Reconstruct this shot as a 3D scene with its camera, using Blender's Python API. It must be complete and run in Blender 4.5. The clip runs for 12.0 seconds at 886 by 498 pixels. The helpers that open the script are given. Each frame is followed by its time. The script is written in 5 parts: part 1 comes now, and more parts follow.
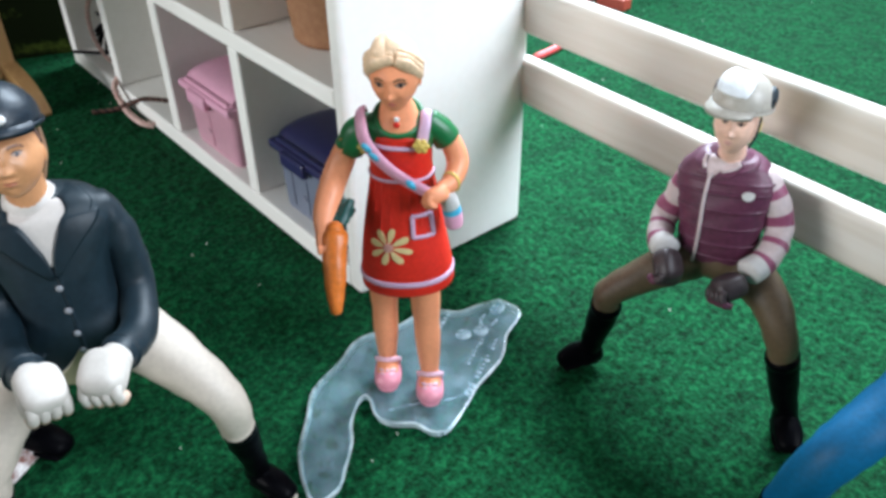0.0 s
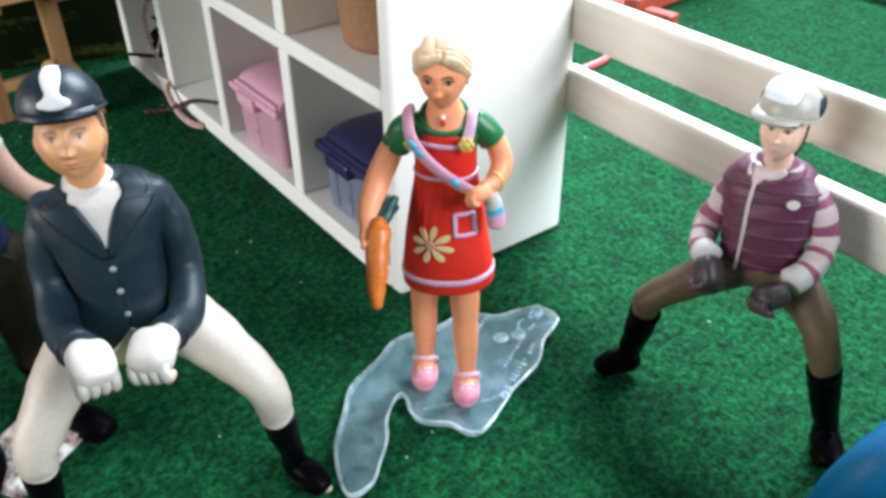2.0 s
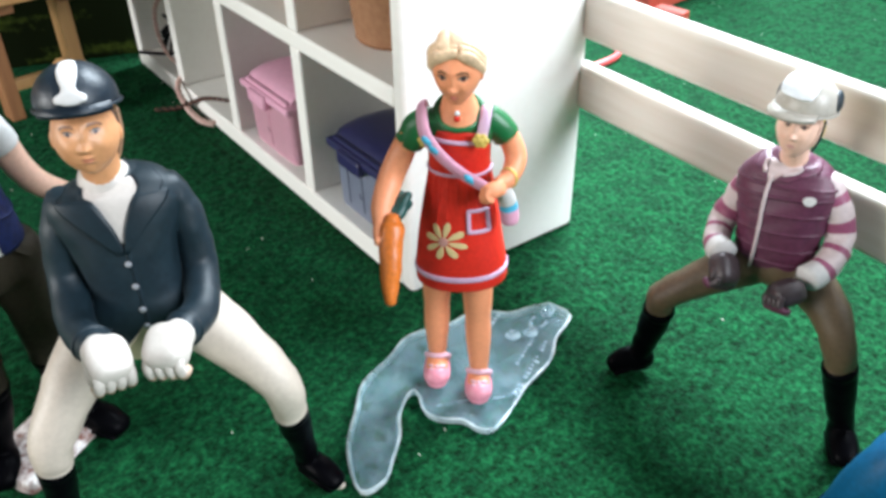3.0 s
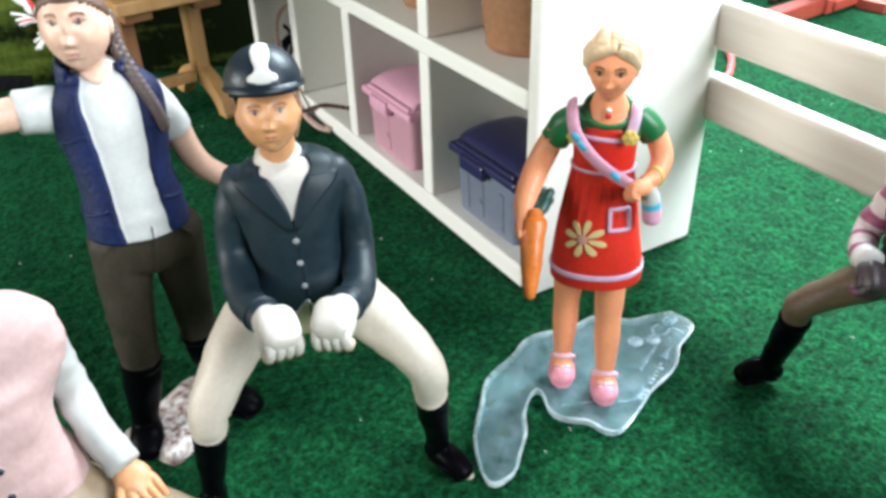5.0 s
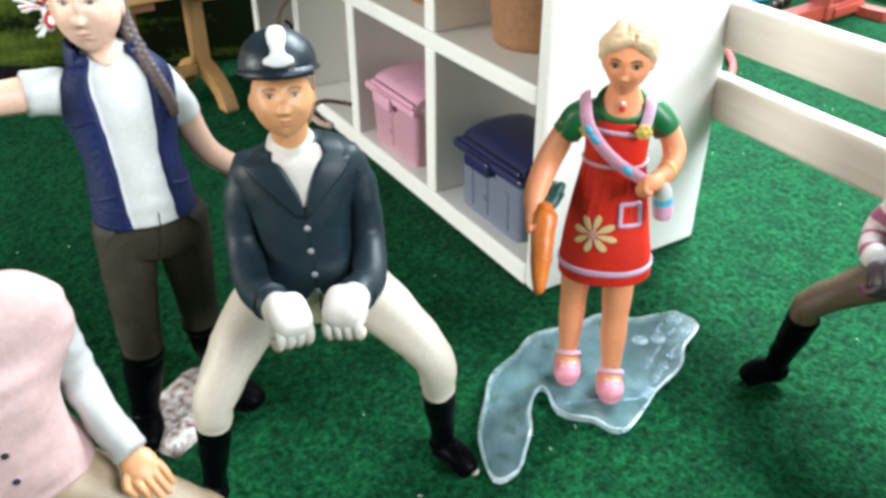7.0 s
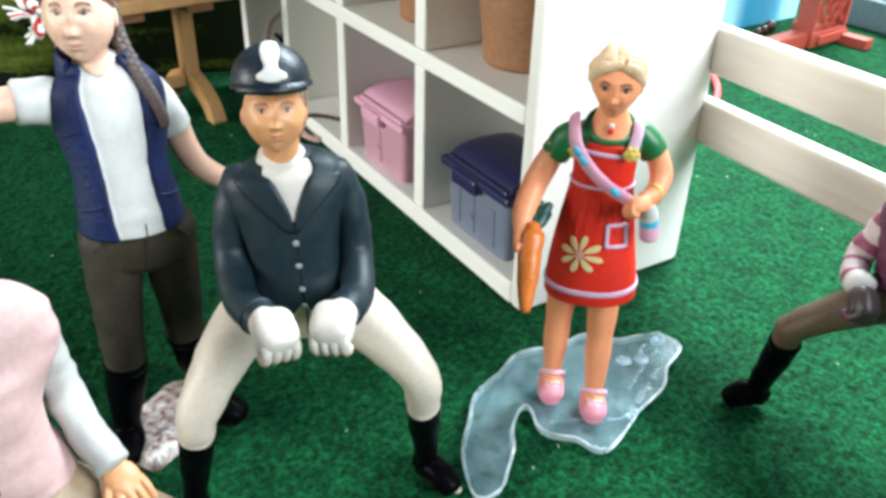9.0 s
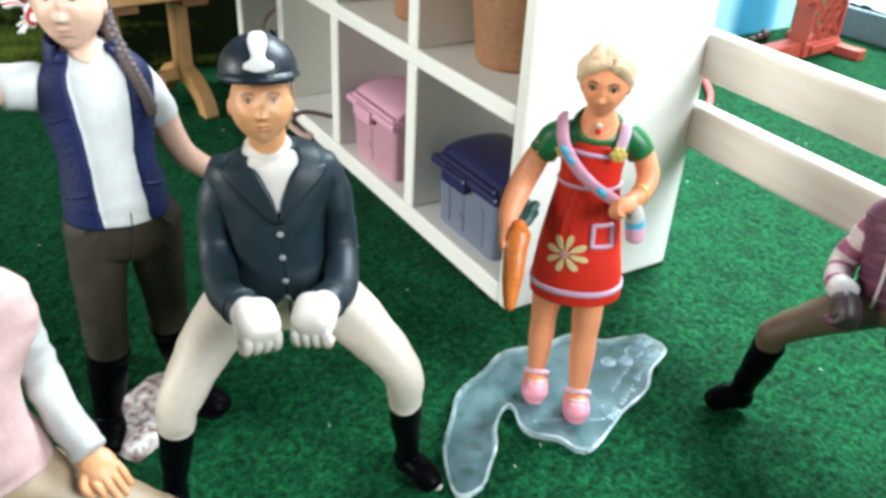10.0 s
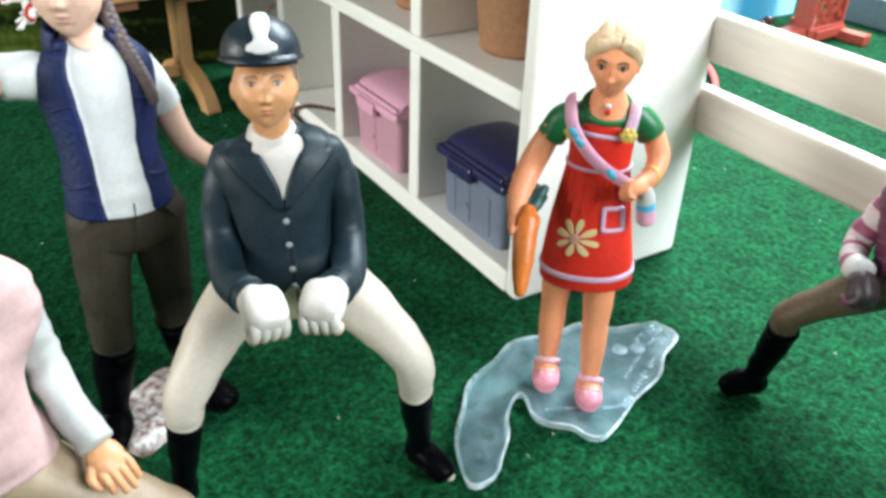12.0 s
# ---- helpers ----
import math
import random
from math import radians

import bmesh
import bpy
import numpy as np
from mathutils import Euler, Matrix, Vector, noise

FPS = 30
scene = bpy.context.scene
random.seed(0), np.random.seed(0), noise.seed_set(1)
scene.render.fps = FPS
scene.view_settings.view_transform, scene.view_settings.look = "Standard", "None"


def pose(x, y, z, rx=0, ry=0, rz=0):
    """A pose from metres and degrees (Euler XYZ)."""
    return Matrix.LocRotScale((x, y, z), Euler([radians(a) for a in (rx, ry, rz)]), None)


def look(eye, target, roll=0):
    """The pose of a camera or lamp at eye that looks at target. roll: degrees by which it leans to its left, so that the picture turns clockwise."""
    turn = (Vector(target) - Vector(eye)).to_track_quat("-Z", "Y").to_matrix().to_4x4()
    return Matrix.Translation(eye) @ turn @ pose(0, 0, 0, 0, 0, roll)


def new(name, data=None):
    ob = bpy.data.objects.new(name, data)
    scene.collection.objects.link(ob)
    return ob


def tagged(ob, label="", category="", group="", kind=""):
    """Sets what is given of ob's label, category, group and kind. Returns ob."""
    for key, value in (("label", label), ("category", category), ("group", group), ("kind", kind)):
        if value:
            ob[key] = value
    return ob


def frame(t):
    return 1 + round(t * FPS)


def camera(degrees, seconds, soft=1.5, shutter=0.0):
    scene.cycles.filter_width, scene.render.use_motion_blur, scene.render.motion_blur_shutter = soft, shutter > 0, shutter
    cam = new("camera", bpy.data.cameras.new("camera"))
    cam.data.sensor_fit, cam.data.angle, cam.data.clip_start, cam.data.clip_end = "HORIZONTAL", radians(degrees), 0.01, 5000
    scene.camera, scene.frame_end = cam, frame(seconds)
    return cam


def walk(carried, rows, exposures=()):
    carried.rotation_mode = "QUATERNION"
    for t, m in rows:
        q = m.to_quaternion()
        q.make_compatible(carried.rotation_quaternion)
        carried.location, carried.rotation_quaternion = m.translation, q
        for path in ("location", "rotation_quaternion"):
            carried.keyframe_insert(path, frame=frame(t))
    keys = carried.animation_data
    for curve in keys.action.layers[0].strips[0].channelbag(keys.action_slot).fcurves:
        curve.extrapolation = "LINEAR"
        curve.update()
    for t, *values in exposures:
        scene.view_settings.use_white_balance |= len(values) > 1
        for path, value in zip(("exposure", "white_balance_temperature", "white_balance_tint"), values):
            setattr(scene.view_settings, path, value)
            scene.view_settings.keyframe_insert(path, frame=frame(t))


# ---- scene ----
from mathutils.geometry import tessellate_polygon

# camera and walk
cam = camera(57.0, 12.0, soft=3.3, shutter=0.4)
ROWS = [
    (0.0, -0.07623, -0.12068, 0.11225, 54.697, 0.579, -39.972),
    (0.5, -0.07693, -0.12171, 0.11239, 55.503, 0.394, -39.362),
    (1.0, -0.07826, -0.12139, 0.11082, 55.585, 0.654, -38.481),
    (1.5, -0.07854, -0.12197, 0.11053, 55.623, 0.718, -37.640),
    (2.0, -0.07855, -0.12244, 0.11072, 55.883, 0.471, -36.743),
    (2.5, -0.07984, -0.12321, 0.10988, 55.554, 0.943, -35.882),
    (3.0, -0.07941, -0.12177, 0.11017, 55.836, 0.681, -36.313),
    (3.5, -0.08307, -0.12224, 0.11098, 55.682, 1.101, -33.612),
    (3.7, -0.08733, -0.12097, 0.10969, 55.855, 1.879, -31.313),
    (5.3, -0.09237, -0.11872, 0.10707, 57.821, 1.127, -31.007),
    (5.5, -0.09293, -0.11816, 0.10673, 57.640, 1.007, -31.148),
    (6.0, -0.09281, -0.11803, 0.10636, 57.668, 1.021, -31.226),
    (6.5, -0.09372, -0.11801, 0.10569, 57.845, 0.635, -30.947),
    (8.5, -0.09446, -0.11683, 0.10471, 58.615, -1.018, -31.403),
    (9.0, -0.09477, -0.11759, 0.10555, 59.131, -1.420, -31.331),
    (9.5, -0.09393, -0.11873, 0.10580, 59.160, -2.492, -31.188),
    (10.0, -0.09402, -0.11878, 0.10472, 59.332, -2.752, -31.076),
    (10.5, -0.09416, -0.11775, 0.10393, 59.392, -2.611, -31.073),
    (11.0, -0.09398, -0.11758, 0.10398, 59.363, -2.590, -31.301),
    (11.5, -0.09432, -0.11771, 0.10408, 59.429, -2.215, -31.323),
    (12.0, -0.09419, -0.11773, 0.10205, 59.230, -1.739, -31.404),
]
walk(cam, [(t, pose(x, y, z, rx, ry, rz)) for t, x, y, z, rx, ry, rz in ROWS],
     [(0.0, -0.60, 5950, 10), (2.5, -0.37, 6120, 10), (3.5, -0.28, 6230, 9), (5.4, -0.22, 6250, 6), (12.0, -0.25, 6250, 5)])

# world and light: daylight from two unseen windows beside the play mat, and an added fill lamp
world = bpy.data.worlds.new("world")
scene.world = world
world.use_nodes = True
sky = world.node_tree.nodes.new("ShaderNodeTexSky")
sky.sky_type, sky.sun_disc = "NISHITA", False
sky.sun_elevation, sky.sun_rotation = radians(38), radians(120)
world.node_tree.links.new(sky.outputs[0], world.node_tree.nodes["Background"].inputs[0])
world.node_tree.nodes["Background"].inputs[1].default_value = 0.1

# a tall window in the east wall gives the key light, one in the south wall fills; the west lamp is an added fill for
# the shelf cells
WALL_E, WALL_W, WALL_S, WALL_N, TOP = 0.55, -0.95, -0.85, 1.2, 2.0
WINDOW_EAST = (-0.02, 0.55, 0.40, 0.98, 82.0, (0.86, 0.95, 1.0))
WINDOW_SOUTH = (0.06, 0.52, 0.28, 0.92, 26.0, (0.93, 0.97, 1.0))
FILL_WEST = (-0.05, 0.45, 0.08, 0.42, 13.0, (1.0, 0.96, 0.90))
for opening, wall_x in ((WINDOW_EAST, WALL_E), (WINDOW_SOUTH, None), (FILL_WEST, WALL_W)):
    a0, a1, z0, z1, watts, tint = opening
    a, z = (a0 + a1) / 2, (z0 + z1) / 2
    if wall_x is None:
        m = look((a, WALL_S - 0.02, z), (a, 0, z))
    else:
        m = look((wall_x + math.copysign(0.02, wall_x), a, z), (0, a, z))
    opening_light = bpy.data.lights.new("opening_light", "AREA")
    opening_light.shape, opening_light.size, opening_light.size_y = "RECTANGLE", a1 - a0, z1 - z0
    opening_light.energy, opening_light.color = watts, tint
    new("opening_light", opening_light).matrix_world = m


# materials
def rgb(c):
    return (*c, 1)


def material(name, base, other=None, rough=0.5, grain=900.0, blotch=90.0, amount=0.25, bump=0.1, metal=0.0, coat=0.0,
             transmission=0.0, stretch=(1, 1, 1), sheen=0.0, bump_depth=0.0004, spec=0.5, blend=0.0):
    """Two scales of colour variation, a roughness that varies with them, and a fine relief."""
    m = bpy.data.materials.new(name)
    m.use_nodes = True
    nt = m.node_tree
    bsdf = nt.nodes["Principled BSDF"]
    coord = nt.nodes.new("ShaderNodeTexCoord")
    mapping = nt.nodes.new("ShaderNodeMapping")
    mapping.inputs["Scale"].default_value = stretch
    nt.links.new(coord.outputs["Object"], mapping.inputs["Vector"])
    fine, broad = nt.nodes.new("ShaderNodeTexNoise"), nt.nodes.new("ShaderNodeTexNoise")
    for n, s, d in ((fine, grain, 4), (broad, blotch, 2)):
        n.inputs["Scale"].default_value, n.inputs["Detail"].default_value = s, d
        nt.links.new(mapping.outputs[0], n.inputs["Vector"])
    mixf = nt.nodes.new("ShaderNodeMath")
    mixf.operation = "MULTIPLY_ADD"
    mixf.inputs[1].default_value, mixf.inputs[2].default_value = 0.6, 0.0
    nt.links.new(fine.outputs["Fac"], mixf.inputs[0])
    add = nt.nodes.new("ShaderNodeMath")
    add.operation = "MULTIPLY_ADD"
    add.inputs[1].default_value = 0.4
    nt.links.new(broad.outputs["Fac"], add.inputs[0])
    nt.links.new(mixf.outputs[0], add.inputs[2])
    ramp = nt.nodes.new("ShaderNodeValToRGB")
    other = other or tuple(v * (1 - amount) for v in base)
    ramp.color_ramp.elements[0].position, ramp.color_ramp.elements[1].position = 0.36, 0.62
    ramp.color_ramp.elements[0].color, ramp.color_ramp.elements[1].color = rgb(other), rgb(base)
    nt.links.new(add.outputs[0], ramp.inputs[0])
    nt.links.new(ramp.outputs[0], bsdf.inputs["Base Color"])
    rr = nt.nodes.new("ShaderNodeMapRange")
    rr.inputs["To Min"].default_value, rr.inputs["To Max"].default_value = max(0, rough - 0.08), min(1, rough + 0.08)
    nt.links.new(broad.outputs["Fac"], rr.inputs["Value"])
    nt.links.new(rr.outputs[0], bsdf.inputs["Roughness"])
    b = nt.nodes.new("ShaderNodeBump")
    b.inputs["Strength"].default_value, b.inputs["Distance"].default_value = bump, bump_depth
    nt.links.new(fine.outputs["Fac"], b.inputs["Height"])
    nt.links.new(b.outputs[0], bsdf.inputs["Normal"])
    bsdf.inputs["Metallic"].default_value = metal
    bsdf.inputs["Coat Weight"].default_value = coat
    bsdf.inputs["Transmission Weight"].default_value = transmission
    bsdf.inputs["Sheen Weight"].default_value = sheen
    bsdf.inputs["Specular IOR Level"].default_value = spec
    if blend:
        soft_join = nt.nodes.new("ShaderNodeBevel")
        soft_join.samples = 4
        soft_join.inputs["Radius"].default_value = blend
        nt.links.new(soft_join.outputs[0], b.inputs["Normal"])
    return m


def felt_material():
    """Dense needle felt: matted green fibres with darker and lighter flecks."""
    m = material("green_felt", (0.0078, 0.079, 0.0255), (0.0018, 0.027, 0.009), 0.85, 1100, 130, bump=0.9, bump_depth=0.0007, sheen=0.04, spec=0.06)
    nt = m.node_tree
    bsdf = nt.nodes["Principled BSDF"]
    bsdf.inputs["Sheen Tint"].default_value = (0.25, 1.0, 0.55, 1)
    coord = nt.nodes["Texture Coordinate"]
    mottled = nt.nodes.new("ShaderNodeTexNoise")
    mottled.inputs["Scale"].default_value, mottled.inputs["Detail"].default_value = 620, 10
    mottled.inputs["Roughness"].default_value = 0.7
    nt.links.new(coord.outputs["Object"], mottled.inputs["Vector"])
    r = nt.nodes.new("ShaderNodeValToRGB")
    r.color_ramp.elements[0].position, r.color_ramp.elements[1].position = 0.375, 0.65
    r.color_ramp.elements[0].color, r.color_ramp.elements[1].color = (0.20, 0.23, 0.22, 1), (1.74, 1.66, 1.70, 1)
    nt.links.new(mottled.outputs["Fac"], r.inputs[0])
    mul = nt.nodes.new("ShaderNodeMix")
    mul.data_type, mul.blend_type = "RGBA", "MULTIPLY"
    mul.inputs[0].default_value = 1.0
    nt.links.new(nt.nodes["Color Ramp"].outputs[0], mul.inputs[6])
    nt.links.new(r.outputs[0], mul.inputs[7])
    nt.links.new(mul.outputs[2], bsdf.inputs["Base Color"])
    return m


def meadow_material():
    """A printed landscape on board: bands of grass, hedges and shade, smeared sideways, with the corner's own shade put
    in.
    """
    m = bpy.data.materials.new("printed_meadow")
    m.use_nodes = True
    nt = m.node_tree
    bsdf = nt.nodes["Principled BSDF"]
    coord = nt.nodes.new("ShaderNodeTexCoord")
    mapping = nt.nodes.new("ShaderNodeMapping")
    mapping.inputs["Scale"].default_value = (14, 14, 75)
    nt.links.new(coord.outputs["Object"], mapping.inputs["Vector"])
    n1, n2 = nt.nodes.new("ShaderNodeTexNoise"), nt.nodes.new("ShaderNodeTexNoise")
    n1.inputs["Scale"].default_value, n1.inputs["Detail"].default_value = 1.0, 5
    nt.links.new(mapping.outputs[0], n1.inputs["Vector"])
    n2.inputs["Scale"].default_value, n2.inputs["Detail"].default_value = 420, 3
    nt.links.new(coord.outputs["Object"], n2.inputs["Vector"])
    add = nt.nodes.new("ShaderNodeMath")
    add.operation = "MULTIPLY_ADD"
    add.inputs[1].default_value = 0.22
    nt.links.new(n2.outputs["Fac"], add.inputs[0])
    nt.links.new(n1.outputs["Fac"], add.inputs[2])
    ramp = nt.nodes.new("ShaderNodeValToRGB")
    cr = ramp.color_ramp
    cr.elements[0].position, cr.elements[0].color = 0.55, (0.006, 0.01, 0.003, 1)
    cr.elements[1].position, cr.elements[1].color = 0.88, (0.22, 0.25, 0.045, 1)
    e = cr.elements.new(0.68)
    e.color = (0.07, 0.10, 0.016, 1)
    nt.links.new(add.outputs[0], ramp.inputs[0])
    # one end darkened: the shade by shelf and table put into the print
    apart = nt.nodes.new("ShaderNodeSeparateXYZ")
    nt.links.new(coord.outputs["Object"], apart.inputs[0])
    shelf_shade = nt.nodes.new("ShaderNodeMapRange")
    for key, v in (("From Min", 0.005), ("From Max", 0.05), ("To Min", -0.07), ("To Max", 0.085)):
        shelf_shade.inputs[key].default_value = v
    nt.links.new(apart.outputs[0], shelf_shade.inputs["Value"])
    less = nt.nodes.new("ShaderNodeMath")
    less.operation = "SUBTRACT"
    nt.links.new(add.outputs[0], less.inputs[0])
    nt.links.new(shelf_shade.outputs[0], less.inputs[1])
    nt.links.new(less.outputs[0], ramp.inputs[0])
    nt.links.new(ramp.outputs[0], bsdf.inputs["Base Color"])
    bsdf.inputs["Roughness"].default_value = 0.7
    bsdf.inputs["Specular IOR Level"].default_value = 0.04
    return m


def clear_plastic(name="clear_plastic", body=0.14, tone=(0.66, 0.86, 0.97)):
    """Clear moulded plastic, a little hazy: part lets light through, part is a pale glossy body."""
    m = material(name, tone, tuple(v * 0.72 for v in tone), 0.18, 700, 120, bump=0.5, bump_depth=0.0003)
    nt = m.node_tree
    b = nt.nodes["Principled BSDF"]
    see = nt.nodes.new("ShaderNodeBsdfTransparent")
    see.inputs[0].default_value = (0.80, 0.95, 1.0, 1)
    mix = nt.nodes.new("ShaderNodeMixShader")
    haze = nt.nodes.new("ShaderNodeMapRange")
    for key, v in (("From Min", 0.35), ("From Max", 0.65), ("To Min", body * 0.6), ("To Max", body * 1.5)):
        haze.inputs[key].default_value = v
    cloudy = nt.nodes.new("ShaderNodeTexNoise")
    cloudy.inputs["Scale"].default_value, cloudy.inputs["Detail"].default_value = 190, 5
    nt.links.new(nt.nodes["Texture Coordinate"].outputs["Object"], cloudy.inputs["Vector"])
    nt.links.new(cloudy.outputs["Fac"], haze.inputs["Value"])
    nt.links.new(haze.outputs[0], mix.inputs[0])
    nt.links.new(see.outputs[0], mix.inputs[1])
    nt.links.new(b.outputs[0], mix.inputs[2])
    nt.links.new(mix.outputs[0], nt.nodes["Material Output"].inputs[0])
    return m


FELT = felt_material()
MEADOW = meadow_material()
CLEAR = clear_plastic()
BRIGHT_EDGE = clear_plastic("bright_plastic_edge", 0.50, (0.72, 0.80, 0.80))
MARK = clear_plastic("moulded_plastic_mark", 0.36, (0.80, 0.88, 0.92))
WALL = material("wall_paint", (0.11, 0.107, 0.10), None, 0.8, 60, 4, 0.06, 0.2)
CEILING = material("ceiling_paint", (0.18, 0.177, 0.17), None, 0.85, 60, 4, 0.05, 0.2)
WHITE_WOOD = material("white_lacquered_wood", (0.90, 0.885, 0.85), (0.87, 0.85, 0.81), 0.42, 500, 40, bump=0.05, stretch=(1, 0.12, 1), coat=0.1)
RAIL_WOOD = material("whitewashed_rail_wood", (0.76, 0.70, 0.63), (0.66, 0.58, 0.49), 0.5, 420, 55, bump=0.12, stretch=(1, 0.07, 1))
OAK = material("light_wood", (0.52, 0.30, 0.12), (0.42, 0.22, 0.08), 0.5, 500, 50, bump=0.15, stretch=(1, 1, 0.12))
BROWN_WOOD = material("brown_wood", (0.33, 0.15, 0.06), (0.24, 0.10, 0.04), 0.5, 500, 50, bump=0.15, stretch=(1, 1, 0.15))
TERRACOTTA = material("terracotta", (0.33, 0.165, 0.08), (0.26, 0.12, 0.055), 0.75, 700, 70, bump=0.2)
PINK_PLASTIC = material("pink_plastic", (0.76, 0.40, 0.54), None, 0.38, 600, 60, 0.08, 0.03)
PINK_CLEAR = material("translucent_pink_plastic", (0.74, 0.40, 0.50), None, 0.3, 600, 60, 0.1, 0.05, transmission=0.25)
NAVY_PLASTIC = material("navy_plastic", (0.022, 0.022, 0.085), None, 0.36, 600, 60, 0.15, 0.04)
SMOKE_CLEAR = material("translucent_smoke_plastic", (0.24, 0.27, 0.36), (0.20, 0.225, 0.31), 0.3, 600, 60, bump=0.05, transmission=0.25)
RED_PLASTIC = material("brick_red_plastic", (0.42, 0.07, 0.045), (0.35, 0.055, 0.035), 0.42, 700, 80, bump=0.06)
SKY_BOARD = material("light_blue_board", (0.46, 0.82, 0.90), (0.34, 0.74, 0.88), 0.6, 300, 30, bump=0.05, stretch=(1, 1, 0.2))
stripe_nodes = SKY_BOARD.node_tree
stripe_split, stripe_ramp, stripe_mix = (stripe_nodes.nodes.new(n) for n in ("ShaderNodeSeparateXYZ", "ShaderNodeValToRGB", "ShaderNodeMix"))
stripe_nodes.links.new(stripe_nodes.nodes["Texture Coordinate"].outputs["Object"], stripe_split.inputs[0])
stripe_shift = stripe_nodes.nodes.new("ShaderNodeMapRange")
stripe_shift.inputs["From Min"].default_value, stripe_shift.inputs["From Max"].default_value = -0.01, 0.06
stripe_nodes.links.new(stripe_split.outputs[0], stripe_shift.inputs["Value"])
stripe_nodes.links.new(stripe_shift.outputs[0], stripe_ramp.inputs[0])
for spot_at, level in ((0.20, 0.0), (0.32, 1.0), (0.64, 0.8), (0.72, 0.0)):
    e = stripe_ramp.color_ramp.elements.new(spot_at)
    e.color = (level, level, level, 1)
stripe_ramp.color_ramp.elements[-1].color = (0, 0, 0, 1)
stripe_mix.data_type = "RGBA"
stripe_nodes.links.new(stripe_ramp.outputs[0], stripe_mix.inputs[0])
stripe_nodes.links.new(stripe_nodes.nodes["Color Ramp"].outputs[0], stripe_mix.inputs[6])
stripe_mix.inputs[7].default_value = (0.07, 0.46, 0.78, 1)
stripe_nodes.links.new(stripe_mix.outputs[2], stripe_nodes.nodes["Principled BSDF"].inputs["Base Color"])
GREY_BLOCK = material("grey_blue_block", (0.20, 0.26, 0.29), (0.15, 0.20, 0.23), 0.7, 500, 60, bump=0.2)
FOIL = material("crumpled_pale_film", (0.62, 0.64, 0.66), (0.42, 0.44, 0.47), 0.35, 260, 60, bump=0.8, bump_depth=0.002)
PINK_CORD = material("pale_pink_cord", (0.72, 0.52, 0.47), (0.55, 0.34, 0.30), 0.8, 900, 200, bump=0.4)
WHITE_CORD = material("white_cord", (0.78, 0.76, 0.72), None, 0.8, 900, 200, 0.15, 0.4)
RED_CORD = material("red_cord", (0.50, 0.02, 0.02), None, 0.8, 900, 200, 0.2, 0.4)
PALE_CORD = material("light_pink_cord", (0.66, 0.47, 0.41), None, 0.8, 900, 200, 0.25, 0.4)
BROWN_CORD = material("brown_cord", (0.15, 0.065, 0.045), None, 0.8, 900, 200, 0.4, 0.4)
DARK_CORD = material("dark_brown_cord", (0.03, 0.012, 0.009), None, 0.8, 900, 200, 0.3, 0.4)
BLACK_CORD = material("black_cord", (0.006, 0.006, 0.007), None, 0.7, 900, 200, 0.3, 0.3, spec=0.15)
CORAL_BAND = material("coral_band", (0.75, 0.11, 0.11), None, 0.4, 900, 200, 0.15, 0.1)
LINT = material("pale_lint", (0.7, 0.68, 0.6), None, 0.9, 900, 200, 0.2, 0.1)
STONE_WHITE = material("speckled_stone", (0.86, 0.82, 0.80), (0.20, 0.07, 0.05), 0.7, 850, 520, bump=0.8)
BEAD_BROWN = material("dark_brown_bead", (0.06, 0.025, 0.018), None, 0.3, 600, 100, 0.3, 0.05)


def paint(name, c, rough=0.45, amount=0.14, grain=1400.0, bump=0.12, blotch=160.0, coat=0.0, spec=0.5, blend=0.0):
    return material(name, c, None, rough, grain, blotch, amount, bump, coat=coat, bump_depth=0.00025, spec=spec, blend=blend)


SKIN = paint("painted_skin", (0.84, 0.32, 0.16), 0.42, 0.10, spec=0.35, blend=0.0005)
SKIN_TAN = paint("painted_tan_skin", (0.56, 0.265, 0.12), 0.45, blend=0.0003)
SKIN_PALE = paint("painted_pale_skin", (0.78, 0.49, 0.37), 0.45, blend=0.0005)
BLONDE = paint("painted_blonde_hair", (0.84, 0.59, 0.38), 0.5, 0.3)
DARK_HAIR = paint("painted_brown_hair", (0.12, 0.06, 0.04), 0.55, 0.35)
GREY_HAIR = paint("painted_braid", (0.11, 0.075, 0.07), 0.6, 0.35)
EYE_DARK = paint("painted_eye", (0.03, 0.025, 0.03), 0.4)
EYE_WHITE = paint("painted_eye_white", (0.40, 0.24, 0.17), 0.4)
BROW = paint("painted_brow", (0.22, 0.10, 0.055), 0.5)
LIP = paint("painted_lip", (0.60, 0.16, 0.12), 0.4)
LIP_TAN = paint("painted_tan_lip", (0.44, 0.16, 0.085), 0.45)
LIP_PALE = paint("painted_pale_lip", (0.62, 0.32, 0.28), 0.4)
GREEN_SHIRT = paint("painted_green_shirt", (0.015, 0.15, 0.045), 0.4)
RED_DRESS = paint("painted_red_dress", (0.66, 0.026, 0.014), 0.42, 0.2, spec=0.35)
LILAC = paint("painted_lilac_trim", (0.60, 0.40, 0.55), 0.45)
PINK_STRAP = paint("painted_pink_strap", (0.74, 0.36, 0.50), 0.45)
PALE_PINK = paint("painted_pale_pink_bow", (0.76, 0.46, 0.56), 0.4)
AQUA = paint("painted_aqua", (0.08, 0.42, 0.62), 0.45)
YELLOW = paint("painted_yellow", (0.72, 0.52, 0.12), 0.45)
CREAM = paint("painted_cream", (0.72, 0.57, 0.28), 0.45)
CARROT = paint("painted_carrot", (0.74, 0.19, 0.025), 0.4, 0.3)
